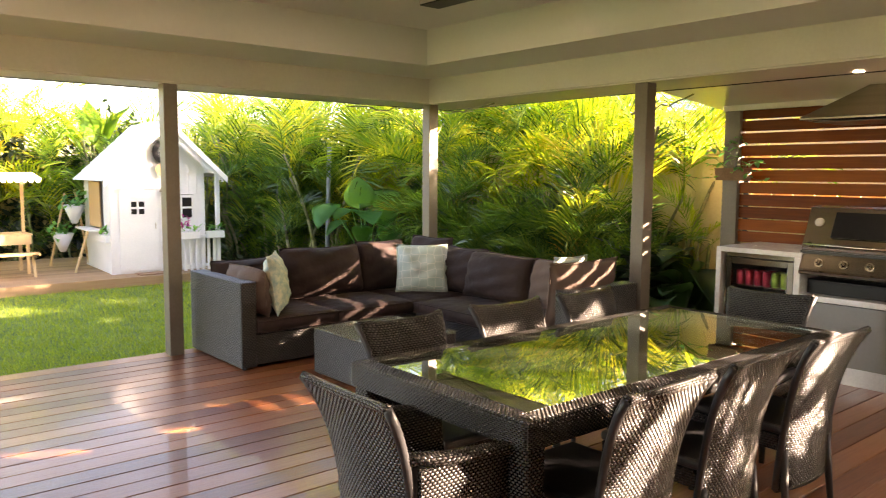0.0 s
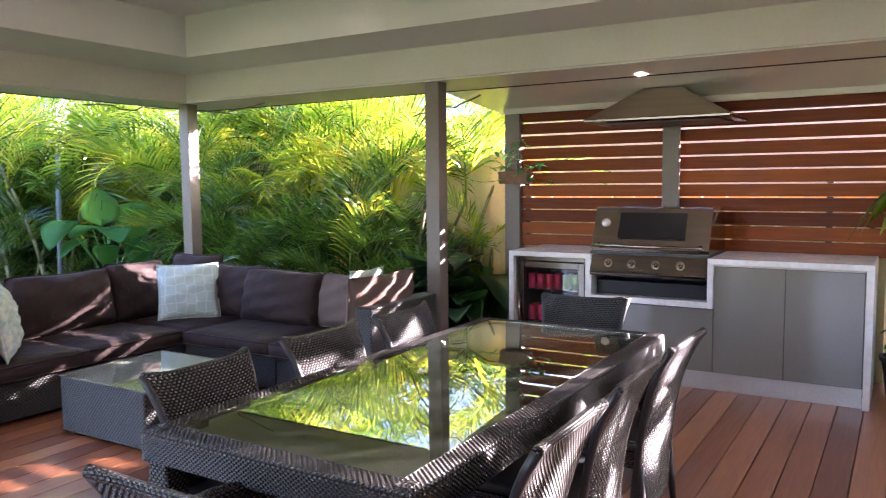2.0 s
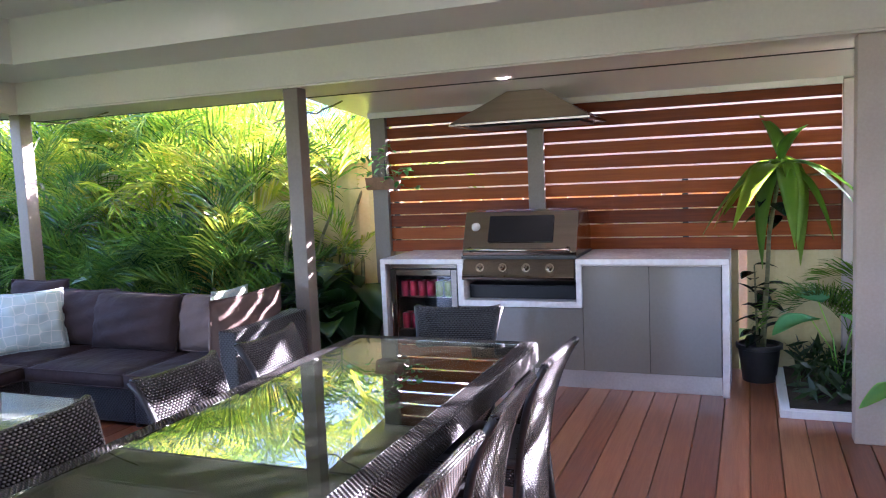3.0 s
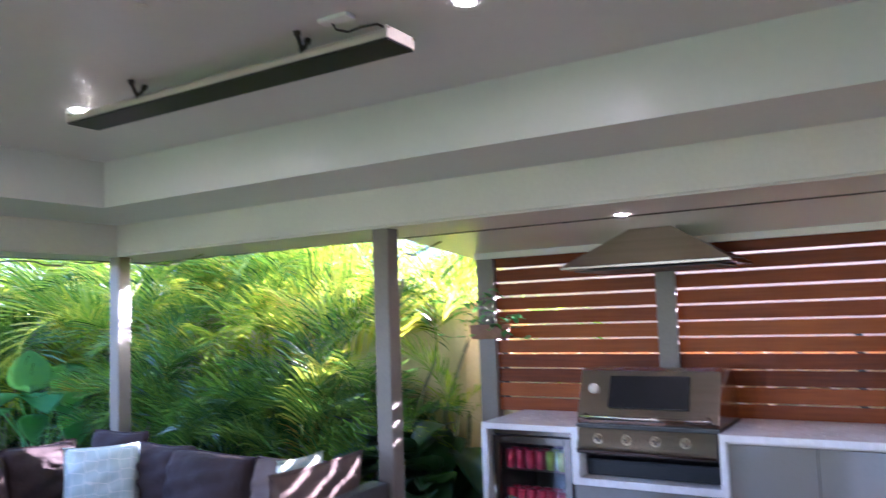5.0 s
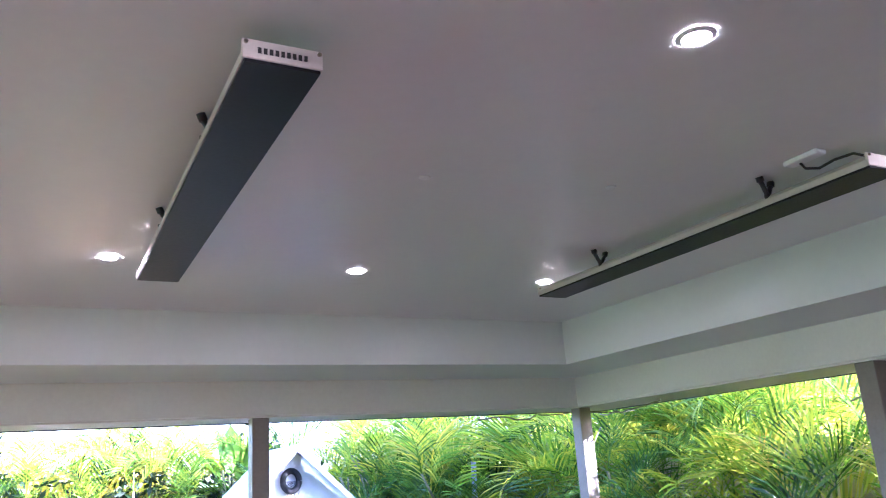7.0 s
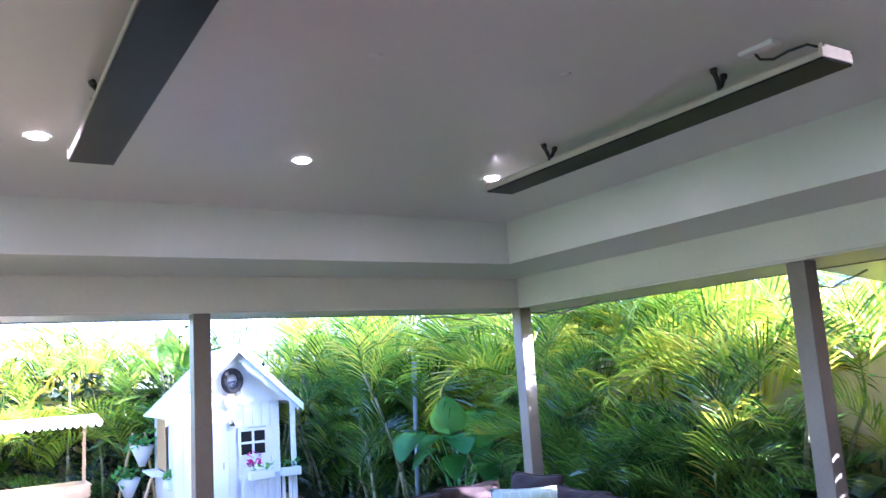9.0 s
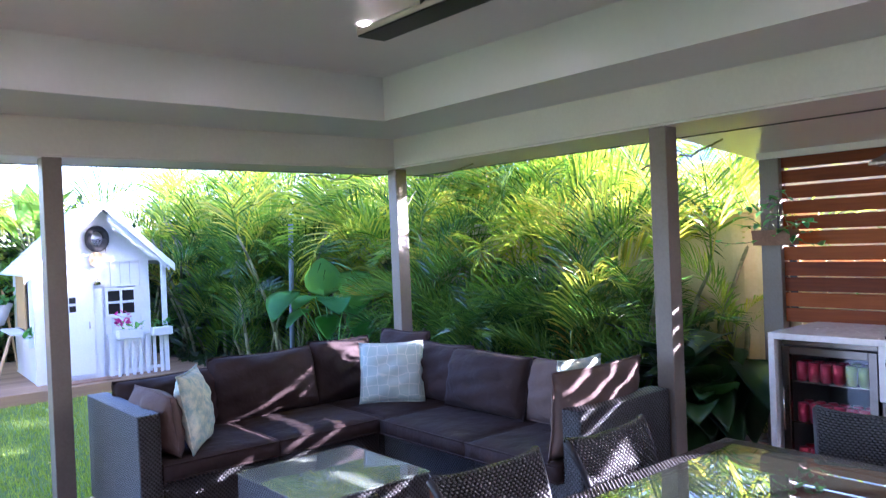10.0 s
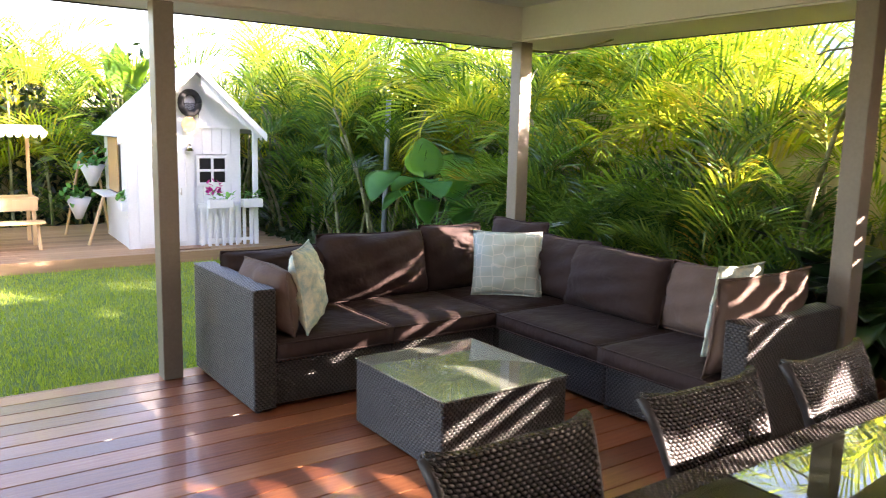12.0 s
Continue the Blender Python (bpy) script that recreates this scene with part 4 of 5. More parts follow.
def cane_mesh(seed, h, lean):
    r = random.Random(seed)
    bm = bmesh.new()
    p = Vector((0, 0, 0))
    a = r.uniform(0, 6.3)
    for i in range(6):
        q = p + Vector((math.cos(a) * lean * (i + 1) / 6, math.sin(a) * lean * (i + 1) / 6, h / 6))
        rod(bm, p, q, 0.026 - 0.002 * i, 0.024 - 0.002 * i, 7)
        p = q
    return to_mesh("cane", bm, CANE, True), p


CANES = [cane_mesh(i, 0.5 + 0.32 * i, 0.06 + 0.02 * i) for i in range(6)]


def clear_of_roof(me, m):
    """True where a frond stays outside the veranda's eave, the house side of the screen and the playhouse."""
    for v in list(me.vertices)[::9]:
        p = m @ v.co
        if (p.x < 5.78 and p.y < 6.95 and p.z > 1.6) or (p.x < 5.3 and p.y < 6.9) or (p.x < 6.62 and p.y < 3.8 and p.z > 0.5) or (1.9 < p.x < 4.75 and 9.4 < p.y < 12.3):
            return False
    return True


def palm(x, y, canes, reach, seed, yellow=0.12, scale=1.0, group="areca palms along the fence"):
    r = random.Random(seed)
    ob = thing("areca_palm", "clumping green areca palm with arching feathery fronds", "palm", (x, y, ground_z(y) - 0.02 if y > 6.5 or x > 5.4 else 0.0), r.uniform(0, 360), group)
    k = 0
    for c in range(canes):
        me, top = CANES[min(5, max(0, reach - r.choice((0, 0, 1, 2, 3))))]
        off = Vector((r.uniform(-0.22, 0.22), r.uniform(-0.22, 0.22), 0))
        spin = r.uniform(0, 360)
        share("cane", me, ob, Matrix.Translation(off) @ pose(0, 0, 0, 0, 0, spin))
        at = off + Matrix.Rotation(radians(spin), 3, "Z") @ top
        for f in range(r.choice((5, 6, 6))):
            yaw = 360 * f / 6 + r.uniform(-30, 30)
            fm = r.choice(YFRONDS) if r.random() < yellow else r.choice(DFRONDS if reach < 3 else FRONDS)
            m = Matrix.Translation(at) @ pose(0, 0, 0, 0, r.uniform(-16, 26), yaw) @ Matrix.Scale(scale * r.uniform(0.72, 1.05), 4)
            if y < 1 or clear_of_roof(fm, ob.matrix_basis @ m):
                share("frond", fm, ob, m)
    for f in range(3):
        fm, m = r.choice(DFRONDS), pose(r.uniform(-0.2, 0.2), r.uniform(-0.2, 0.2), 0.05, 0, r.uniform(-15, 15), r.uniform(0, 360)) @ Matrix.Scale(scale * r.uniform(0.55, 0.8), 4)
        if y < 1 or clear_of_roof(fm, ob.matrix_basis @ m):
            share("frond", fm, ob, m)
    return ob


# east hedge, beside and beyond the veranda
k = 100
for y in (4.75, 5.45, 6.15, 6.9, 7.65, 8.4, 9.2, 10.0):
    palm((6.42 if y < 5 else 6.58) + rng.uniform(-0.1, 0.1), y + rng.uniform(-0.12, 0.12), 4, rng.choice((3, 4, 5)), k, 0.10)
    k += 1
for y in (4.75, 5.2, 5.7, 6.2, 6.7, 7.4, 10.8, 11.6):
    palm(6.14 + rng.uniform(-0.1, 0.12), y + rng.uniform(-0.1, 0.1), 3, rng.choice((0, 1, 2)), k, 0.05, scale=0.85)
    k += 1
palm(6.74, 4.2, 2, 5, 172, 0.05, scale=0.72)
palm(6.62, 4.35, 2, 4, 171, 0.0, scale=0.75)
# taller palms over the boundary
for y in (5.9, 7.5, 9.1, 10.6):
    palm(7.7 + rng.uniform(-0.15, 0.15), y + rng.uniform(-0.2, 0.2), 3, 5, k, 0.25, scale=1.2)
    k += 1
# north-east corner
for x, y, n in ((5.7, 9.6, 4), (5.55, 10.5, 4), (6.0, 11.2, 4), (5.5, 11.9, 5), (6.3, 12.4, 5), (5.2, 12.9, 4)):
    palm(x, y, 4, n, k, 0.1)
    k += 1
# low fronds in front of the corner
for x, y in ((5.35, 9.8), (5.4, 10.5), (5.2, 11.3), (6.05, 7.5)):
    palm(x, y, 3, 2, k, 0.12, scale=0.9)
    k += 1
# north fence behind the playhouse
for i in range(15):
    palm(-4.6 + i * 0.72 + rng.uniform(-0.2, 0.2), 13.55 + rng.uniform(-0.25, 0.2), 3, rng.choice((2, 3, 4)), k, 0.18)
    k += 1


def leaves(name, region, count, m, label, category, seed, size=(0.09, 0.035)):
    """Loose leaves filling a region, as one uncountable mass with ragged outline."""
    r = np.random.RandomState(seed)
    (x0, y0, z0), (x1, y1, z1) = region
    c = np.empty((count, 3))
    c[:, 0], c[:, 1] = r.uniform(x0, x1, count), r.uniform(y0, y1, count)
    top = z1 * (0.78 + 0.12 * np.sin(c[:, 0] * 3.1 + 1) + 0.14 * np.sin(c[:, 1] * 2.3) + 0.08 * np.sin(c[:, 1] * 6.7))
    c[:, 2] = z0 + (top - z0) * r.uniform(0, 1, count) ** 0.8
    d = r.normal(size=(count, 3))
    d[:, 2] -= 0.3
    d /= np.linalg.norm(d, axis=1)[:, None]
    s = np.cross(d, r.normal(size=(count, 3)))
    s /= np.linalg.norm(s, axis=1)[:, None]
    ln = (size[0] * r.uniform(0.6, 1.5, count))[:, None]
    w = (size[1] * r.uniform(0.6, 1.3, count))[:, None]
    v = np.stack([c - d * ln, c + s * w, c + d * ln, c - s * w], 1).reshape(-1, 3)
    f = np.arange(count * 4).reshape(-1, 4)
    ob = new(name, sheet_mesh(name, v.tolist(), f.tolist(), m))
    return tagged(ob, label, category, kind="stuff")


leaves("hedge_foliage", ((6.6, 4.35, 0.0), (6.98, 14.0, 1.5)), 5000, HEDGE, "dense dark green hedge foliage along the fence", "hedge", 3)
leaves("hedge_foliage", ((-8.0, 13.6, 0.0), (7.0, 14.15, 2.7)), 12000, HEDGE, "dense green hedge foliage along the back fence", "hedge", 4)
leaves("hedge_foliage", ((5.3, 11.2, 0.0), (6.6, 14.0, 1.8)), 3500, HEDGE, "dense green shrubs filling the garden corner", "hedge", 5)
# Out-of-view leaves added to break up and block sun on chairs and deck.
leaves("shrub_foliage", ((5.6, -2.9, 0.05), (6.6, -0.95, 2.5)), 800, HEDGE, "loose leaves, unseen, added to dapple sun on the near chairs", "shrub", 15, (0.11, 0.045))
leaves("shrub_foliage", ((6.1, -1.2, 0.05), (6.6, -0.65, 2.95)), 650, HEDGE, "upright leaves, unseen, added to block sun on the deck", "shrub", 17, (0.10, 0.04))
leaves("shrub_foliage", ((5.7, -3.9, 0.05), (6.6, -2.5, 3.4)), 800, HEDGE, "tall leaves, unseen, added to block sun on the dining armchair", "shrub", 16, (0.11, 0.045))
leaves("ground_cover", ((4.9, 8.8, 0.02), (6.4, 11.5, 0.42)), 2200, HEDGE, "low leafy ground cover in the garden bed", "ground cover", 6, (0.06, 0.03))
leaves("tree_foliage", ((7.6, 5.5, 1.2), (9.2, 14.0, 2.7)), 5000, PALM_Y, "sunlit yellow-green foliage beyond the fence", "tree", 8, (0.12, 0.04))
leaves("tree_foliage", ((-7.5, 14.8, 1.6), (3.0, 16.5, 3.3)), 5000, PALM_Y, "pale sunlit foliage beyond the back fence", "tree", 9, (0.12, 0.04))

cr = thing("creeper", "dark creeper stems straying along the eave", "creeper", (0, 0, 0))
r = random.Random(3)
for a, b in (((5.66, 6.3, 2.24), (4.9, 6.72, 2.235)), ((5.62, 6.74, 2.22), (5.3, 5.6, 2.235)), ((5.55, 6.7, 2.1), (5.02, 6.28, 1.86)), ((5.64, 3.6, 2.2), (5.9, 4.4, 2.1)), ((4.9, 6.74, 2.235), (4.3, 6.76, 2.235))):
    a, b = Vector(a), Vector(b)
    pts = [a.lerp(b, f / 8) + Vector((r.uniform(-0.02, 0.02), r.uniform(-0.02, 0.02), r.uniform(-0.03, 0.01))) for f in range(9)]
    part("stem", tube(bmesh.new(), pts, 0.007, 6), CANE, cr, "", True)

# garden bed
bed = bmesh.new()
box(bed, (5.42, 3.98, -0.12), (6.98, 14.1, -0.02))
box(bed, (4.95, 8.6, -0.05), (5.42, 14.1, 0.055))
setting("ground_bed", bed, SOIL, "dark mulched garden bed", "garden bed")


# grass
def grass(count, seed):
    r = np.random.RandomState(seed)
    x, y = r.uniform(-3.5, 5.0, count), 6.52 + 3.6 * r.uniform(0, 1, count) ** 1.3
    keep = ~((x > 4.95) & (y > 8.6))
    x, y = x[keep], y[keep]
    z = -0.10 + 0.15 * np.clip((y - 6.6) / 3.4, 0, 1)
    h = r.uniform(0.02, 0.05, len(x))
    a = r.uniform(0, 6.28, len(x))
    t = r.normal(0, 0.012, (len(x), 2))
    w = 0.004
    p0 = np.stack([x - w * np.cos(a), y - w * np.sin(a), z], 1)
    p1 = np.stack([x + w * np.cos(a), y + w * np.sin(a), z], 1)
    p2 = np.stack([x + t[:, 0], y + t[:, 1], z + h], 1)
    v = np.stack([p0, p1, p2], 1).reshape(-1, 3)
    ob = new("grass", sheet_mesh("grass", v.tolist(), np.arange(len(v)).reshape(-1, 3).tolist(), BLADE))
    tagged(ob, "short green lawn grass in patchy sun", "grass", kind="stuff")


grass(70000, 11)


def leaf_mesh(name, L, W, m, heart=False, droop=0.5, fold=0.25, nu=10, nv=6, wavy=0.0):
    """A broad leaf along +x from its stalk, folded on its midrib and drooping to the tip."""
    bm = bmesh.new()

    def fn(u, v):
        b = 2 * v - 1
        prof = math.sin(math.pi * min(1, u) ** (0.62 if heart else 0.8)) ** (0.75 if heart else 0.9)
        w = W / 2 * max(prof, 0.02)
        x = L * u - (0.16 * L * abs(b) ** 2 * (1 - u) ** 2 if heart else 0)
        z = L * (0.12 * u - droop * u * u) + fold * w * abs(b) ** 1.3 + wavy * math.sin(9 * u + 3 * b) * abs(b)
        return (x, b * w, z)
    grid(bm, fn, nu, nv, (L, W))
    bmesh.ops.solidify(bm, geom=bm.faces[:], thickness=0.0015)
    return to_mesh(name, bm, m, True)


def leafy_plant(name, label, category, at, leaf, spec, stalk_m, base_z=0.0, r_stalk=0.011):
    """Leaves on stalks: rows of yaw, reach, height, pitch, scale."""
    ob = thing(name, label, category, at)
    for yaw, reach, height, pitch, sc, *turn in spec:
        bm = bmesh.new()
        tip = Vector((math.cos(radians(yaw)) * reach, math.sin(radians(yaw)) * reach, height))
        mid = Vector((tip.x * 0.35, tip.y * 0.35, height * 0.6))
        rod(bm, (0, 0, base_z), mid, r_stalk, r_stalk * 0.8, 6), rod(bm, mid, tip, r_stalk * 0.8, r_stalk * 0.6, 6)
        part("stalk", bm, stalk_m, ob, "", True)
        share("leaf", leaf, ob, Matrix.Translation(tip) @ pose(0, 0, 0, 0, -pitch, turn[0] if turn else yaw) @ Matrix.Scale(sc, 4))
    return ob


ELEPHANT = leaf_mesh("leaf", 0.62, 0.60, BROAD, True, 0.35, 0.2, wavy=0.012)
leafy_plant("elephant_ear", "elephant-ear plant with large heart-shaped green leaves tinted blue by sky sheen", "plant", (5.45, 8.1, 0.02), ELEPHANT,
            [(180, 0.09, 1.12, 70, 0.66, 62), (0, 0.28, 1.27, -52, 0.72, 252), (180, 0.50, 1.12, -28, 0.62, 205), (240, 0.04, 1.02, -6, 0.62, 250), (180, 0.20, 1.06, -4, 0.58, 200),
             (0, 0.30, 0.97, -10, 0.60, 232), (200, 0.08, 0.84, -40, 0.44, 240), (0, 0.36, 0.82, -50, 0.56, 245), (60, 0.25, 1.0, 12, 0.55), (120, 0.3, 0.9, -20, 0.5, 180)], BROAD)
LILY = leaf_mesh("leaf", 0.50, 0.27, LILYLEAF, False, 0.45, 0.3, wavy=0.01)
r = random.Random(5)
leafy_plant("peace_lily", "large dark green broad-leaved plant beside the post", "plant", (6.05, 4.1, -0.03), LILY,
            [(r.uniform(80, 235), r.uniform(0.12, 0.34), r.uniform(0.22, 0.72), r.uniform(-20, 60), r.uniform(0.8, 1.15)) for _ in range(26)], CANE, 0, 0.007)
leafy_plant("peace_lily", "large dark green broad-leaved plant beside the post", "plant", (6.12, 3.95, -0.03), LILY,
            [(r.uniform(80, 200), r.uniform(0.08, 0.2), r.uniform(0.3, 0.62), r.uniform(-10, 60), r.uniform(0.7, 1.1)) for _ in range(16)], CANE, 0, 0.007)
leafy_plant("peace_lily", "tall dark broad-leaved plant between post and screen", "plant", (6.42, 4.0, -0.03), LILY,
            [(r.uniform(110, 230), r.uniform(0.06, 0.24), r.uniform(0.45, 0.88), r.uniform(-35, 50), r.uniform(0.95, 1.25)) for _ in range(20)], CANE, 0, 0.008)
tagged(part("garden_pole", rod(bmesh.new(), (5.6, 9.3, 0.0), (5.66, 9.3, 1.9), 0.03, 0.03, 12), POLE, None, "", True), "slim grey garden pole among the palms", "pole")

# bamboo-like banana leaves by the back fence
BANANA = leaf_mesh("leaf", 1.05, 0.34, LIME, False, 0.3, 0.25, 12, 6, 0.02)
for x, y, hh in ((3.72, 13.4, 1.9), (1.2, 13.5, 0.9)):
    leafy_plant("banana_plant", "tall banana plant with upright paddle leaves", "plant", (x, y, 0.04), BANANA,
                [(r.uniform(0, 360), 0.18, hh + r.uniform(-0.5, 0.15), r.uniform(35, 72), r.uniform(0.75, 1.0)) for _ in range(8)], CANE, 0, 0.03)

# ---------------------------------------------------------------- corner by the bench end: pot and planter bed
def pot(name, label, at, r0, r1, h, m):
    ob = thing(name, label, "pot", at)
    bm = bmesh.new()
    bmesh.ops.create_cone(bm, cap_ends=False, segments=28, radius1=r0, radius2=r1, depth=h, matrix=Matrix.Translation((0, 0, h / 2)))
    bmesh.ops.create_cone(bm, cap_ends=True, segments=28, radius1=r0, radius2=r0, depth=0.01, matrix=Matrix.Translation((0, 0, 0.006)))
    bmesh.ops.create_cone(bm, cap_ends=False, segments=28, radius1=r1 * 0.93, radius2=r1 * 0.95, depth=h * 0.3, matrix=Matrix.Translation((0, 0, h * 0.85)))
    part("body", bm, m, ob, "", True)
    bm = bmesh.new()
    for a, b, z0, z1 in ((r1, r1 + 0.012, h - 0.035, h - 0.03), (r1 + 0.012, r1 + 0.012, h - 0.03, h), (r1 + 0.012, r1 * 0.95, h, h + 0.002)):
        bmesh.ops.create_cone(bm, cap_ends=False, segments=28, radius1=a, radius2=b, depth=z1 - z0, matrix=Matrix.Translation((0, 0, (z0 + z1) / 2)))
    part("rim", bm, m, ob, "", True)
    bm = bmesh.new()
    bmesh.ops.create_cone(bm, cap_ends=True, segments=24, radius1=r1 * 0.9, radius2=r1 * 0.9, depth=0.02, matrix=Matrix.Translation((0, 0, h * 0.86)))
    part("soil", bm, SOIL, ob)
    return ob


pot("plant_pot", "round black plastic plant pot on the deck", (6.34, 0.62, 0), 0.115, 0.15, 0.275, BLACK)
RUBBER = leaf_mesh("leaf", 0.20, 0.115, DEEP, False, 0.25, 0.25)
rp = thing("rubber_plant", "dark-leaved rubber plant growing in a black pot", "plant", (6.34, 0.62, 0.235))
for dx, dy, hgt, sd in ((0.0, 0.03, 0.62, 1), (-0.03, -0.04, 0.48, 2)):
    r = random.Random(sd)
    part("stem", rod(bmesh.new(), (dx * 0.3, dy * 0.3, 0), (dx, dy, hgt), 0.011, 0.006, 7), CANE, rp, "", True)
    for i in range(11):
        f = 0.12 + 0.88 * i / 10
        share("leaf", RUBBER, rp, Matrix.Translation((dx * f, dy * f, hgt * f)) @ pose(0, 0, 0, 0, -r.uniform(-15, 45), i * 137 + r.uniform(-20, 20)) @ Matrix.Scale(r.uniform(0.75, 1.1), 4))

edge = thing("planter_edging", "white painted timber edging round a planting bed", "edging", (0, 0, 0))
for a, b in (((5.45, 0.45, 0), (6.55, 0.51, 0.05)), ((5.45, -1.2, 0), (5.51, 0.45, 0.05))):
    part("board", box(bmesh.new(), a, b, 0.004), WHITE, edge)
setting("ground_planter", boxes(((5.51, -1.2, 0.0), (6.6, 0.45, 0.045))), SOIL, "dark soil inside the white edging", "soil")
leaves("ground_cover", ((5.58, -0.8, 0.04), (6.5, 0.40, 0.28)), 700, HEDGE, "low green ground cover in the planting bed", "ground cover", 21, (0.07, 0.018))

STRAP = leaf_mesh("leaf", 0.58, 0.16, LIME, False, 1.15, 0.28, 12, 4)
cd = thing("dracaena", "tall cane plant topped by drooping strap leaves", "plant", (6.33, 0.59, 0.235))
cb = bmesh.new()
pts = [Vector((0, 0, 0)), Vector((-0.02, -0.02, 0.4)), Vector((-0.02, -0.04, 0.85)), Vector((0.0, -0.12, 1.36))]
for p, q in zip(pts, pts[1:]):
    rod(cb, p, q, 0.016, 0.014, 8)
part("cane", cb, CANE, cd, "", True)
r = random.Random(12)
for i in range(14):
    share("leaf", STRAP, cd, Matrix.Translation((0, -0.12, 1.36 + r.uniform(-0.06, 0.06))) @ pose(0, 0, 0, 0, -r.uniform(-30, 22), i * 137.5) @ Matrix.Scale(r.uniform(0.75, 1.1), 4))
share("leaf", STRAP, cd, Matrix.Translation((0, -0.12, 1.36)) @ pose(0, 0, 0, 0, -86, 20) @ Matrix.Scale(0.7, 4))
share("leaf", STRAP, cd, Matrix.Translation((0, -0.12, 1.36)) @ pose(0, 0, 0, 0, -74, 200) @ Matrix.Scale(0.6, 4))
for i in range(6):
    share("dry_leaf", RUBBER, cd, Matrix.Translation((-0.01, -0.07, 0.98 + 0.045 * i)) @ pose(0, 0, 0, 0, r.uniform(0, 40), i * 100) @ Matrix.Scale(1.1, 4))
palm(6.34, -0.18, 2, 0, 301, 0.05, scale=0.5, group="small palms in the planter")
palm(6.33, -0.42, 3, 1, 302, 0.05, scale=0.55, group="small palms in the planter")
leafy_plant("elephant_ear", "young elephant-ear plant with glossy green leaves in the planter", "plant", (5.95, 0.12, 0.04), ELEPHANT,
            [(120, 0.22, 0.52, -5, 0.45), (200, 0.2, 0.56, 0, 0.5), (250, 0.2, 0.38, -35, 0.42), (40, 0.2, 0.6, 15, 0.4)], BROAD, 0, 0.006)
leafy_plant("elephant_ear", "broad-leaved plant growing beside the clad post", "plant", (5.36, -0.62, 0.0), ELEPHANT,
            [(128, 0.63, 0.36, -10, 0.45, 100), (150, 0.32, 0.42, 0, 0.42), (100, 0.25, 0.95, 5, 0.55), (170, 0.25, 0.68, 0, 0.5), (200, 0.3, 0.82, 10, 0.55), (60, 0.2, 0.5, 0, 0.5)], BROAD, 0, 0.007)
LANCE = leaf_mesh("leaf", 0.34, 0.11, DEEP, False, 0.4, 0.3)
leafy_plant("frangipani", "dark lance-leaved shrub beside the clad post", "plant", (5.0, -0.75, 0.0), LANCE,
            [(r.uniform(60, 200), r.uniform(0.1, 0.3), r.uniform(1.15, 2.15), r.uniform(-30, 35), r.uniform(0.9, 1.2)) for _ in range(34)], CANE, 0, 0.01)

# wall basket with trailing plant
wb = thing("hanging_planter", "brown half-round planter hung on the screen post", "planter", (6.47, 3.68, 1.50))
bm = bmesh.new()
prism(bm, [(-0.055, 0.0), (0.06, 0.0), (0.07, 0.11), (-0.08, 0.11)], (-0.14, 0.14), 1)
part("trough", bm, TERRA, wb)
part("hook", boxes(((0.055, -0.01, 0.1), (0.065, 0.01, 0.26))), DARK, wb)
tp = thing("trailing_plant", "small-leaved green plant trailing from the hanging planter", "plant", (6.46, 3.66, 1.61))
SMALL = leaf_mesh("leaf", 0.075, 0.045, BROAD, True, 0.3, 0.2, 5, 4)
r = random.Random(31)
for s in range(13):
    yaw, ln, up = r.uniform(100, 330), r.uniform(0.12, 0.4), r.uniform(-0.15, 0.32)
    bm = bmesh.new()
    last = Vector((0, r.uniform(-0.1, 0.1), 0))
    for i in range(1, 6):
        f = i / 5
        q = Vector((math.cos(radians(yaw)) * ln * 0.5 * f, last.y + math.sin(radians(yaw)) * ln * 0.28, up * math.sin(f * 2.2)))
        q.x = min(q.x, 0.03)
        rod(bm, last, q, 0.003, 0.0025, 5)
        share("leaf", SMALL, tp, Matrix.Translation(q) @ pose(0, 0, 0, 0, r.uniform(-30, 40), r.uniform(90, 270)) @ Matrix.Scale(r.uniform(0.7, 1.2), 4))
        last = q
    part("stem", bm, CANE, tp)

# ---------------------------------------------------------------- playhouse on its low deck
PZ = 0.17
pd = tagged(part("platform_frame", boxes(((-3.0, 10.19, -0.02), (5.0, 13.2, PZ - 0.03)), ((-3.0, 10.165, 0.02), (5.0, 10.187, PZ - 0.002))), PDECK), "low timber platform under the playhouse", "platform", kind="structure")
mb = to_mesh("board", box(bmesh.new(), (-4.0, -0.066, -0.022), (4.0, 0.066, 0), 0.003), PDECK)
for i in range(21):
    share("board", mb, pd, pose(1.0, 10.235 + i * 0.141, PZ))

ph = thing("playhouse", "white painted timber playhouse with gabled roof and porch", "playhouse", (3.09, 10.58, PZ), -3.0)
PW, PD, EV, AP, T = 1.44, 1.5, 1.36, 2.05, 0.025
M = PW / 2


def plank_wall(a, b, axis, opening=None):
    """Upright boards with shadow joints, around one opening."""
    lo, hi = (a[0], b[0]) if axis == 0 else (a[1], b[1])
    n = max(1, round((hi - lo) / 0.12))
    for i in range(n):
        u0, u1 = lo + (hi - lo) * i / n + 0.0015, lo + (hi - lo) * (i + 1) / n - 0.0015
        spans = [(a[2], b[2])]
        if opening and u1 > opening[0] + 0.03 and u0 < opening[1] - 0.03:
            spans = [(a[2], opening[2]), (opening[3], b[2])]
        for z0, z1 in spans:
            c, d = ((u0, a[1], z0), (u1, b[1], z1)) if axis == 0 else ((a[0], u0, z0), (b[0], u1, z1))
            part("wall_board", box(bmesh.new(), c, d), WHITE, ph)


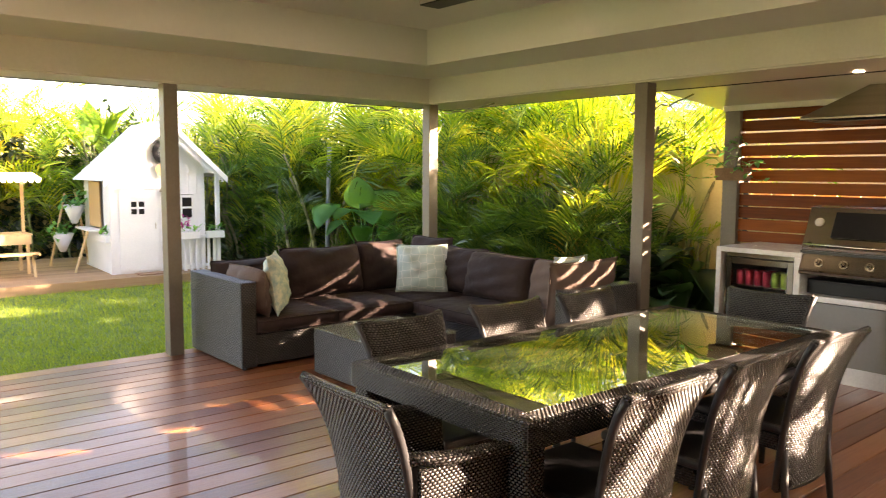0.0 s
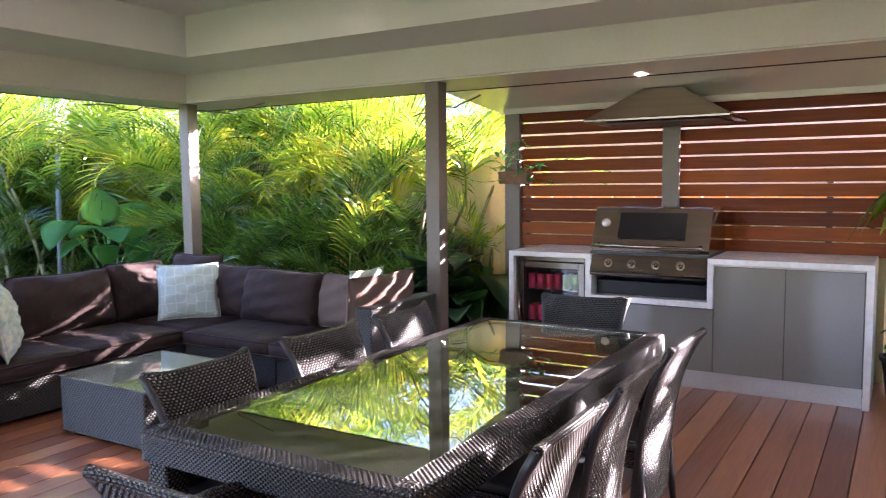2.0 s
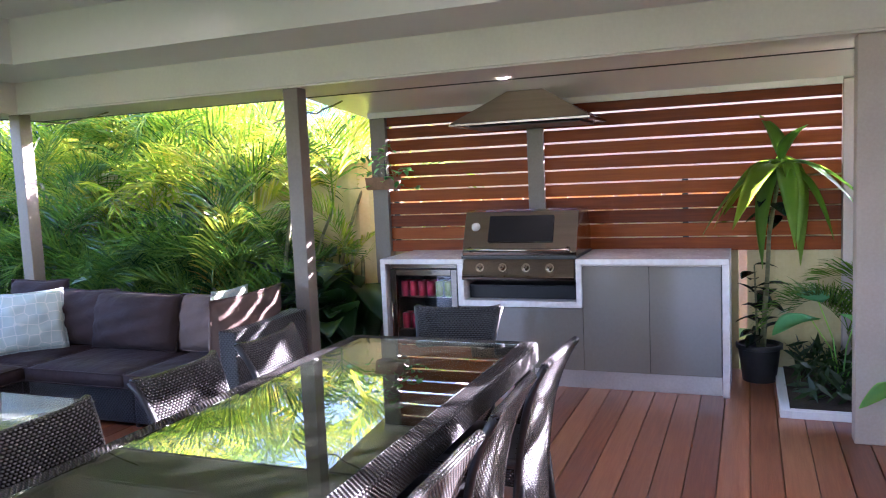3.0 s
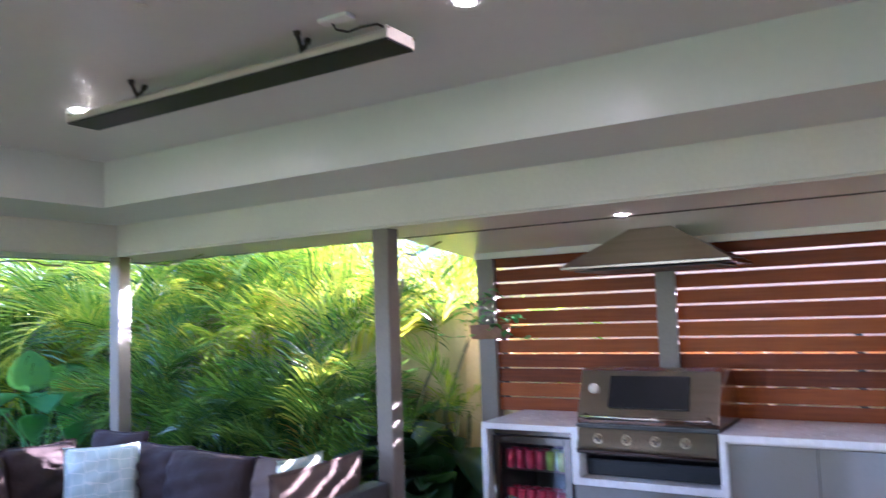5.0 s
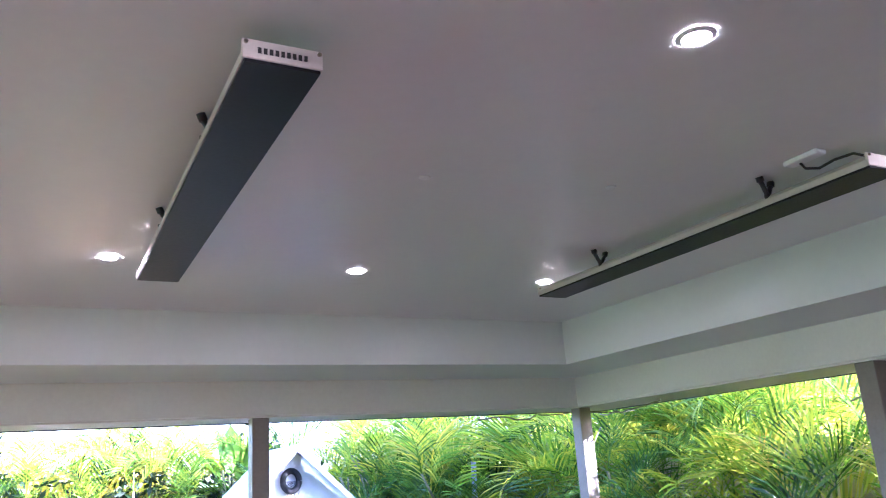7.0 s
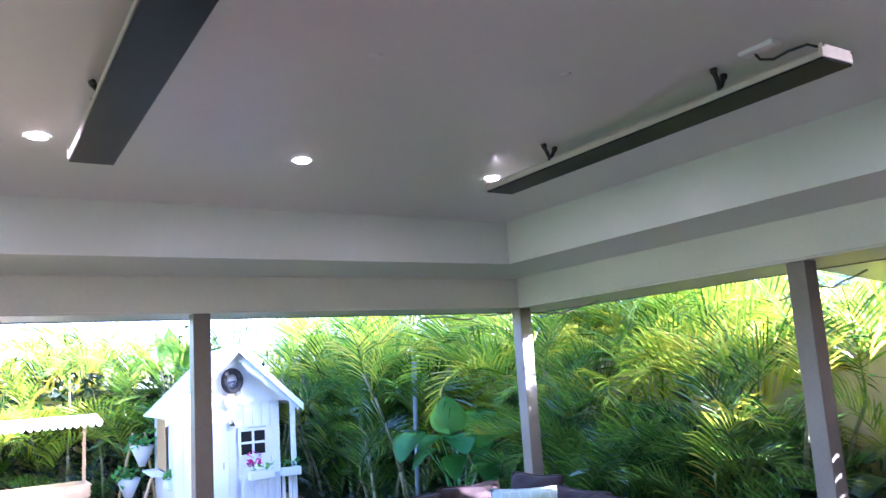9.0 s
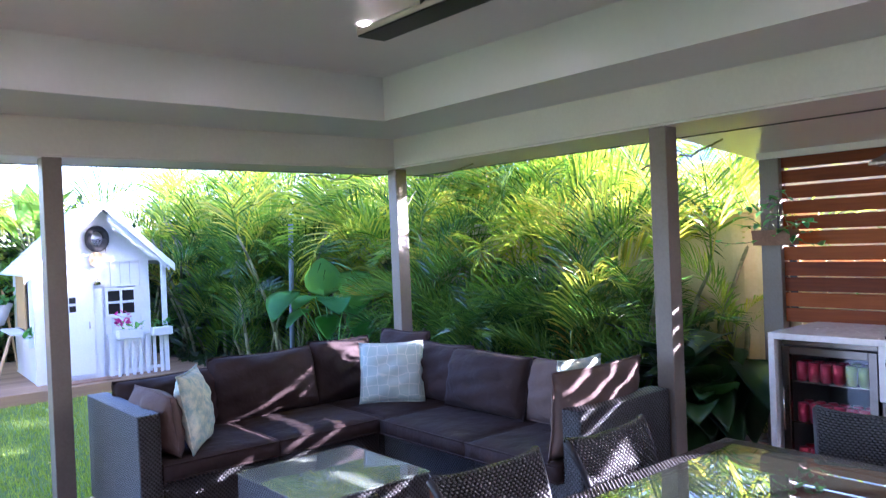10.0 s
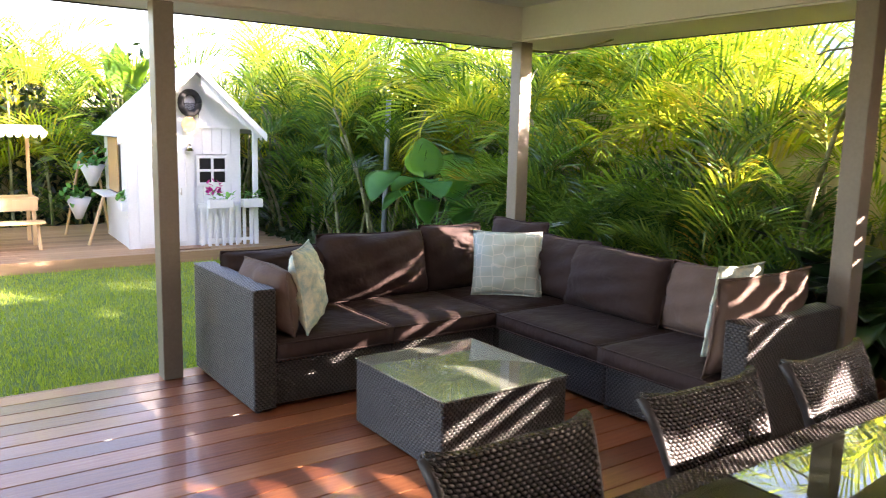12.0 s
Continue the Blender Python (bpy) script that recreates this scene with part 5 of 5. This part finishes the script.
RX = PW - 0.16
plank_wall((0, 0, 0), (0.72, T, EV), 0)
plank_wall((0.72, 0.05, 0), (RX, 0.05 + T, EV), 0, (0.80, 1.20, 0.70, 1.06))
plank_wall((0, T, 0), (T, PD - T, EV), 1, (0.45, 1.15, 0.55, 1.24))
plank_wall((RX - T, 0.05 + T, 0), (RX, PD - T, EV), 1)
plank_wall((0, PD - T, 0), (RX, PD, EV), 0)
for y0, y1 in ((0.02, 0.04), (PD - 0.03, PD)):
    part("gable", prism(bmesh.new(), [(0, EV), (PW, EV), (M, AP - 0.04)], (y0, y1), 1), WHITE, ph)
for s in (0, 1):
    x0, x1 = (-0.13, M) if s == 0 else (PW + 0.07, M)
    sl = (AP - EV) / M
    nb = 7
    for i in range(nb):
        f0, f1 = i / nb, (i + 1) / nb + 0.02
        xa, xb = x0 + (x1 - x0) * f0, x0 + (x1 - x0) * min(f1, 1)
        za, zb = AP - sl * abs(M - xa), AP - sl * abs(M - xb)
        t = 0.018
        lift = 0.012
        rb = prism(bmesh.new(), [(xa, za + lift), (xb, zb), (xb, zb + t), (xa, za + lift + t)] if s == 0 else [(xb, zb), (xa, za + lift), (xa, za + lift + t), (xb, zb + t)], (-0.22, PD + 0.08), 1)
        part("roof_board", rb, WHITE, ph)
    bb2 = bmesh.new()
    za = AP - sl * abs(M - x0)
    prism(bb2, [(x0, za - 0.07), (M, AP - 0.07), (M, AP + 0.015), (x0, za + 0.015)], (-0.245, -0.222), 1)
    part("bargeboard", bb2, WHITE, ph)
for x in (PW - 0.03,):
    part("porch_post", box(bmesh.new(), (x - 0.025, -0.11, 0), (x + 0.03, -0.055, EV + 0.03), 0.003), WHITE, ph)
part("corner_trim", boxes(((-0.01, -0.012, 0), (0.045, -0.001, EV)), ((-0.012, -0.012, 0), (-0.001, 0.05, EV))), WHITE, ph)
# door
dr = part("door", box(bmesh.new(), (0.10, -0.022, 0.06), (0.62, -0.002, 1.13), 0.003), WHITE, ph)
for i in range(2):
    for j in range(2):
        part("pane", boxes(((0.255 + i * 0.10, -0.026, 0.80 + j * 0.10), (0.325 + i * 0.10, -0.0225, 0.87 + j * 0.10))), HEAT, dr, "small dark window pane")
hb = rod(bmesh.new(), (0.56, -0.05, 0.60), (0.56, -0.05, 0.68), 0.008, 0.008, 8)
part("handle", hb, ALU, dr, "", True)
part("lintel", boxes(((0.08, -0.02, 1.135), (0.64, -0.002, 1.15))), WHITE, ph)
part("threshold", boxes(((0.1, -0.02, 0.035), (0.62, -0.002, 0.055))), WHITE, ph)
# window over the porch
WX0, WX1, WZ0, WZ1 = 0.755, 1.125, 0.70, 1.05
WXM, WZM = (WX0 + WX1) / 2, (WZ0 + WZ1) / 2
for x0, x1 in ((0.722, WX0 + 0.01), (WX1 - 0.01, RX)):
    part("wall_board", box(bmesh.new(), (x0, 0.051, 0.70), (x1, 0.074, 1.06)), WHITE, ph)
wf = part("window", boxes(((WX0, 0.028, WZ0), (WX1, 0.049, WZ0 + 0.035)), ((WX0, 0.028, WZ1 - 0.035), (WX1, 0.049, WZ1)),
                          ((WX0, 0.028, WZ0 + 0.035), (WX0 + 0.035, 0.049, WZ1 - 0.035)), ((WX1 - 0.035, 0.028, WZ0 + 0.035), (WX1, 0.049, WZ1 - 0.035)),
                          ((WXM - 0.014, 0.031, WZ0 + 0.035), (WXM + 0.014, 0.049, WZ1 - 0.035)),
                          ((WX0 + 0.035, 0.031, WZM - 0.014), (WXM - 0.014, 0.049, WZM + 0.014)), ((WXM + 0.014, 0.031, WZM - 0.014), (WX1 - 0.035, 0.049, WZM + 0.014))), WHITE, ph)
for x0, x1 in ((WX0 + 0.035, WXM - 0.014), (WXM + 0.014, WX1 - 0.035)):
    for z0, z1 in ((WZ0 + 0.035, WZM - 0.014), (WZM + 0.014, WZ1 - 0.035)):
        part("pane", boxes(((x0, 0.042, z0), (x1, 0.047, z1))), HEAT, wf, "dark window pane")
# porch rail with pickets
part("rail", box(bmesh.new(), (0.74, -0.10, 0.46), (PW - 0.055, -0.06, 0.50), 0.003), WHITE, ph)
part("rail", box(bmesh.new(), (0.74, -0.10, 0.05), (PW - 0.055, -0.06, 0.085), 0.003), WHITE, ph)
for i in range(8):
    part("picket", box(bmesh.new(), (0.755 + i * 0.082, -0.112, 0.0), (0.795 + i * 0.082, -0.1005, 0.46), 0.002), WHITE, ph)
# side opening: pine shutter, ledge and brackets
part("shutter", box(bmesh.new(), (-0.022, 0.50, 0.60), (-0.002, 1.12, 1.23), 0.002), PINE, ph, "bare pine shutter")
part("ledge", box(bmesh.new(), (-0.20, 0.35, 0.56), (-0.024, 1.2, 0.585), 0.003), WHITE, ph)
lg = bmesh.new()
rod(lg, (-0.18, 0.5, 0.56), (-0.36, 0.48, 0.0), 0.018, 0.018, 6)
part("ledge_leg", lg, PINE, ph, "slanting pine leg")
# gable ornament: dark ring, feather tassels, tan disc, bell
rg = bmesh.new()
tube(rg, [(0.68 + 0.10 * math.cos(math.tau * i / 24), -0.04, 1.64 + 0.12 * math.sin(math.tau * i / 24)) for i in range(25)], 0.038)
wr = part("wreath", rg, FEATHER, ph, "dark woven hanging wreath", True)
tb = bmesh.new()
r = random.Random(9)
for i in range(16):
    x = 0.60 + i * 0.011
    box(tb, (x, -0.066, 1.46 + r.uniform(0, 0.1)), (x + 0.006, -0.062, 1.64))
part("tassel", tb, FEATHER, wr, "dark hanging feathers")
part("disc", rod(bmesh.new(), (0.66, -0.07, 1.40), (0.66, -0.058, 1.40), 0.085, 0.085, 20), PINE, wr, "tan woven disc")
part("bell", rod(bmesh.new(), (0.66, -0.06, 1.10), (0.66, -0.06, 1.18), 0.045, 0.012, 14), STEEL, wr, "small silver bell", True)
# fairy lights and fringe under the right eave
fl = bmesh.new()
for i in range(46):
    f = i / 45
    x = M + 0.05 + f * (M - 0.04)
    z0 = AP - (AP - EV) / M * (x - M) - 0.05
    box(fl, (x, -0.20, z0 - r.uniform(0.10, 0.15) * (1.2 - 0.6 * f)), (x + 0.013, -0.197, z0))
part("fringe", fl, WHITE, ph, "white lace fringe hung under the eave")


def window_box(x, y, z, w, flower, seed, rz=0):
    ob = thing("flower_box", "small white flower box on the playhouse", "flower box", (x, y, z), rz)
    part("trough", boxes(((-w / 2, -0.05, 0), (w / 2, 0.05, 0.10)), bevel=0.005), WHITE, ob)
    r = random.Random(seed)
    pl = thing("box_plant", "little leafy plant in a white flower box", "plant", (x, y, z + 0.10), rz)
    for i in range(22):
        share("leaf", SMALL, pl, pose(r.uniform(-w / 2, w / 2), r.uniform(-0.05, 0.05), r.uniform(0, 0.07), 0, -r.uniform(0, 70), r.uniform(0, 360)) @ Matrix.Scale(r.uniform(0.7, 1.2), 4))
    if flower:
        pet = leaf_mesh("petal", 0.06, 0.05, FLOWER, False, 0.2, 0.2, 4, 3)
        for i in range(26):
            share("petal", pet, pl, pose(-w / 2 + r.uniform(-0.04, 0.12), -0.03 + r.uniform(-0.05, 0.03), 0.05 + r.uniform(0, 0.16), 0, -r.uniform(-20, 80), r.uniform(0, 360)))


window_box(4.05, 10.36, PZ + 0.45, 0.28, True, 1)
window_box(4.42, 10.34, PZ + 0.45, 0.24, False, 2)
window_box(3.08, 10.78, PZ + 0.42, 0.24, False, 3, 90)
tagged(part("door_mat", boxes(((3.35, 10.28, PZ), (3.9, 10.5, PZ + 0.015)), bevel=0.004), TERRA), "reddish door mat before the playhouse", "mat")

# stand with white cone planters beside the playhouse
st = thing("planter_stand", "pine stand with white cone planters", "plant stand", (2.93, 12.0, PZ))
sb = bmesh.new()
rod(sb, (0.25, 0, 0), (0.1, 0.0, 1.05), 0.016, 0.016, 6), rod(sb, (-0.25, 0.1, 0), (-0.05, 0.0, 1.05), 0.016, 0.016, 6)
part("frame", sb, PINE, st)
r = random.Random(77)
for x, z in ((0.05, 0.62), (-0.12, 0.22)):
    part("cone", rod(bmesh.new(), (x, -0.08, z), (x, -0.10, z + 0.26), 0.04, 0.15, 16), WHITE, st, "white tapered planter", True)
    for i in range(40):
        share("leaf", SMALL, st, pose(x + r.gauss(0, 0.1), -0.1 + r.gauss(0, 0.08), z + 0.26 + r.uniform(-0.06, 0.16), 0, -r.uniform(-30, 70), r.uniform(0, 360)) @ Matrix.Scale(1.3, 4))

# children's timber stall with canopy
ks = thing("timber_stall", "small pine table with bench seat and white canopy", "play table", (1.62, 11.35, PZ))
for sx in (-0.62, 0.62):
    part("leg", box(bmesh.new(), (sx - 0.02, -0.05, 0), (sx + 0.02, -0.01, 0.52), 0.003), PINE, ks)
    part("leg", box(bmesh.new(), (sx - 0.02, 0.42, 0), (sx + 0.02, 0.46, 0.52), 0.003), PINE, ks)
    part("bench_leg", rod(bmesh.new(), (sx, -0.42, 0), (sx, -0.30, 0.30), 0.02, 0.02, 6), PINE, ks)
    part("canopy_post", box(bmesh.new(), (sx - 0.018, 0.18, 0.5), (sx + 0.018, 0.216, 1.27)), PINE, ks)
for i in range(5):
    part("top_board", box(bmesh.new(), (-0.68, -0.05 + i * 0.108, 0.52), (0.68, 0.05 + i * 0.108, 0.54), 0.003), PINE, ks)
part("apron", boxes(((-0.66, -0.07, 0.40), (0.66, -0.052, 0.52))), PINE, ks)
part("seat_board", box(bmesh.new(), (-0.68, -0.48, 0.29), (0.68, -0.26, 0.315), 0.003), PINE, ks)
bm = prism(bmesh.new(), [(-0.30, 1.26), (0.20, 1.33), (0.70, 1.26), (0.70, 1.28), (0.20, 1.35), (-0.30, 1.28)], (-0.76, 0.76), 0)
for i in range(19):
    prism(bm, [(-0.76 + i * 0.08, 1.262), (-0.685 + i * 0.08, 1.262), (-0.70 + i * 0.08, 1.225), (-0.722 + i * 0.08, 1.215), (-0.745 + i * 0.08, 1.225)], (-0.312, -0.302), 1)
part("canopy", bm, WHITE, ks, "white scalloped cloth canopy")

# ---------------------------------------------------------------- deck boards
deck = thing("floor", "polished red-brown hardwood deck boards", "deck", kind="structure")
BOARDS = {}


def board(x0, x1, y):
    L = round(x1 - x0, 2)
    if L not in BOARDS:
        BOARDS[L] = to_mesh("board", box(bmesh.new(), (0, -0.0757, -0.022), (L - 0.003, 0.0757, 0), 0.003), DECK)
    share("board", BOARDS[L], deck, pose(x0, y, rng.uniform(-0.0008, 0.0008)))


PITCH = 0.1565
for i in range(54):
    y = 6.4745 - PITCH / 2 - i * PITCH
    if y < -1.8:
        break
    end = 5.40 if y > 3.95 else 6.64
    cut = (-0.9, -1.6, -0.4, -2.1)[i % 4]
    board(-3.3, cut, y), board(cut, end, y)
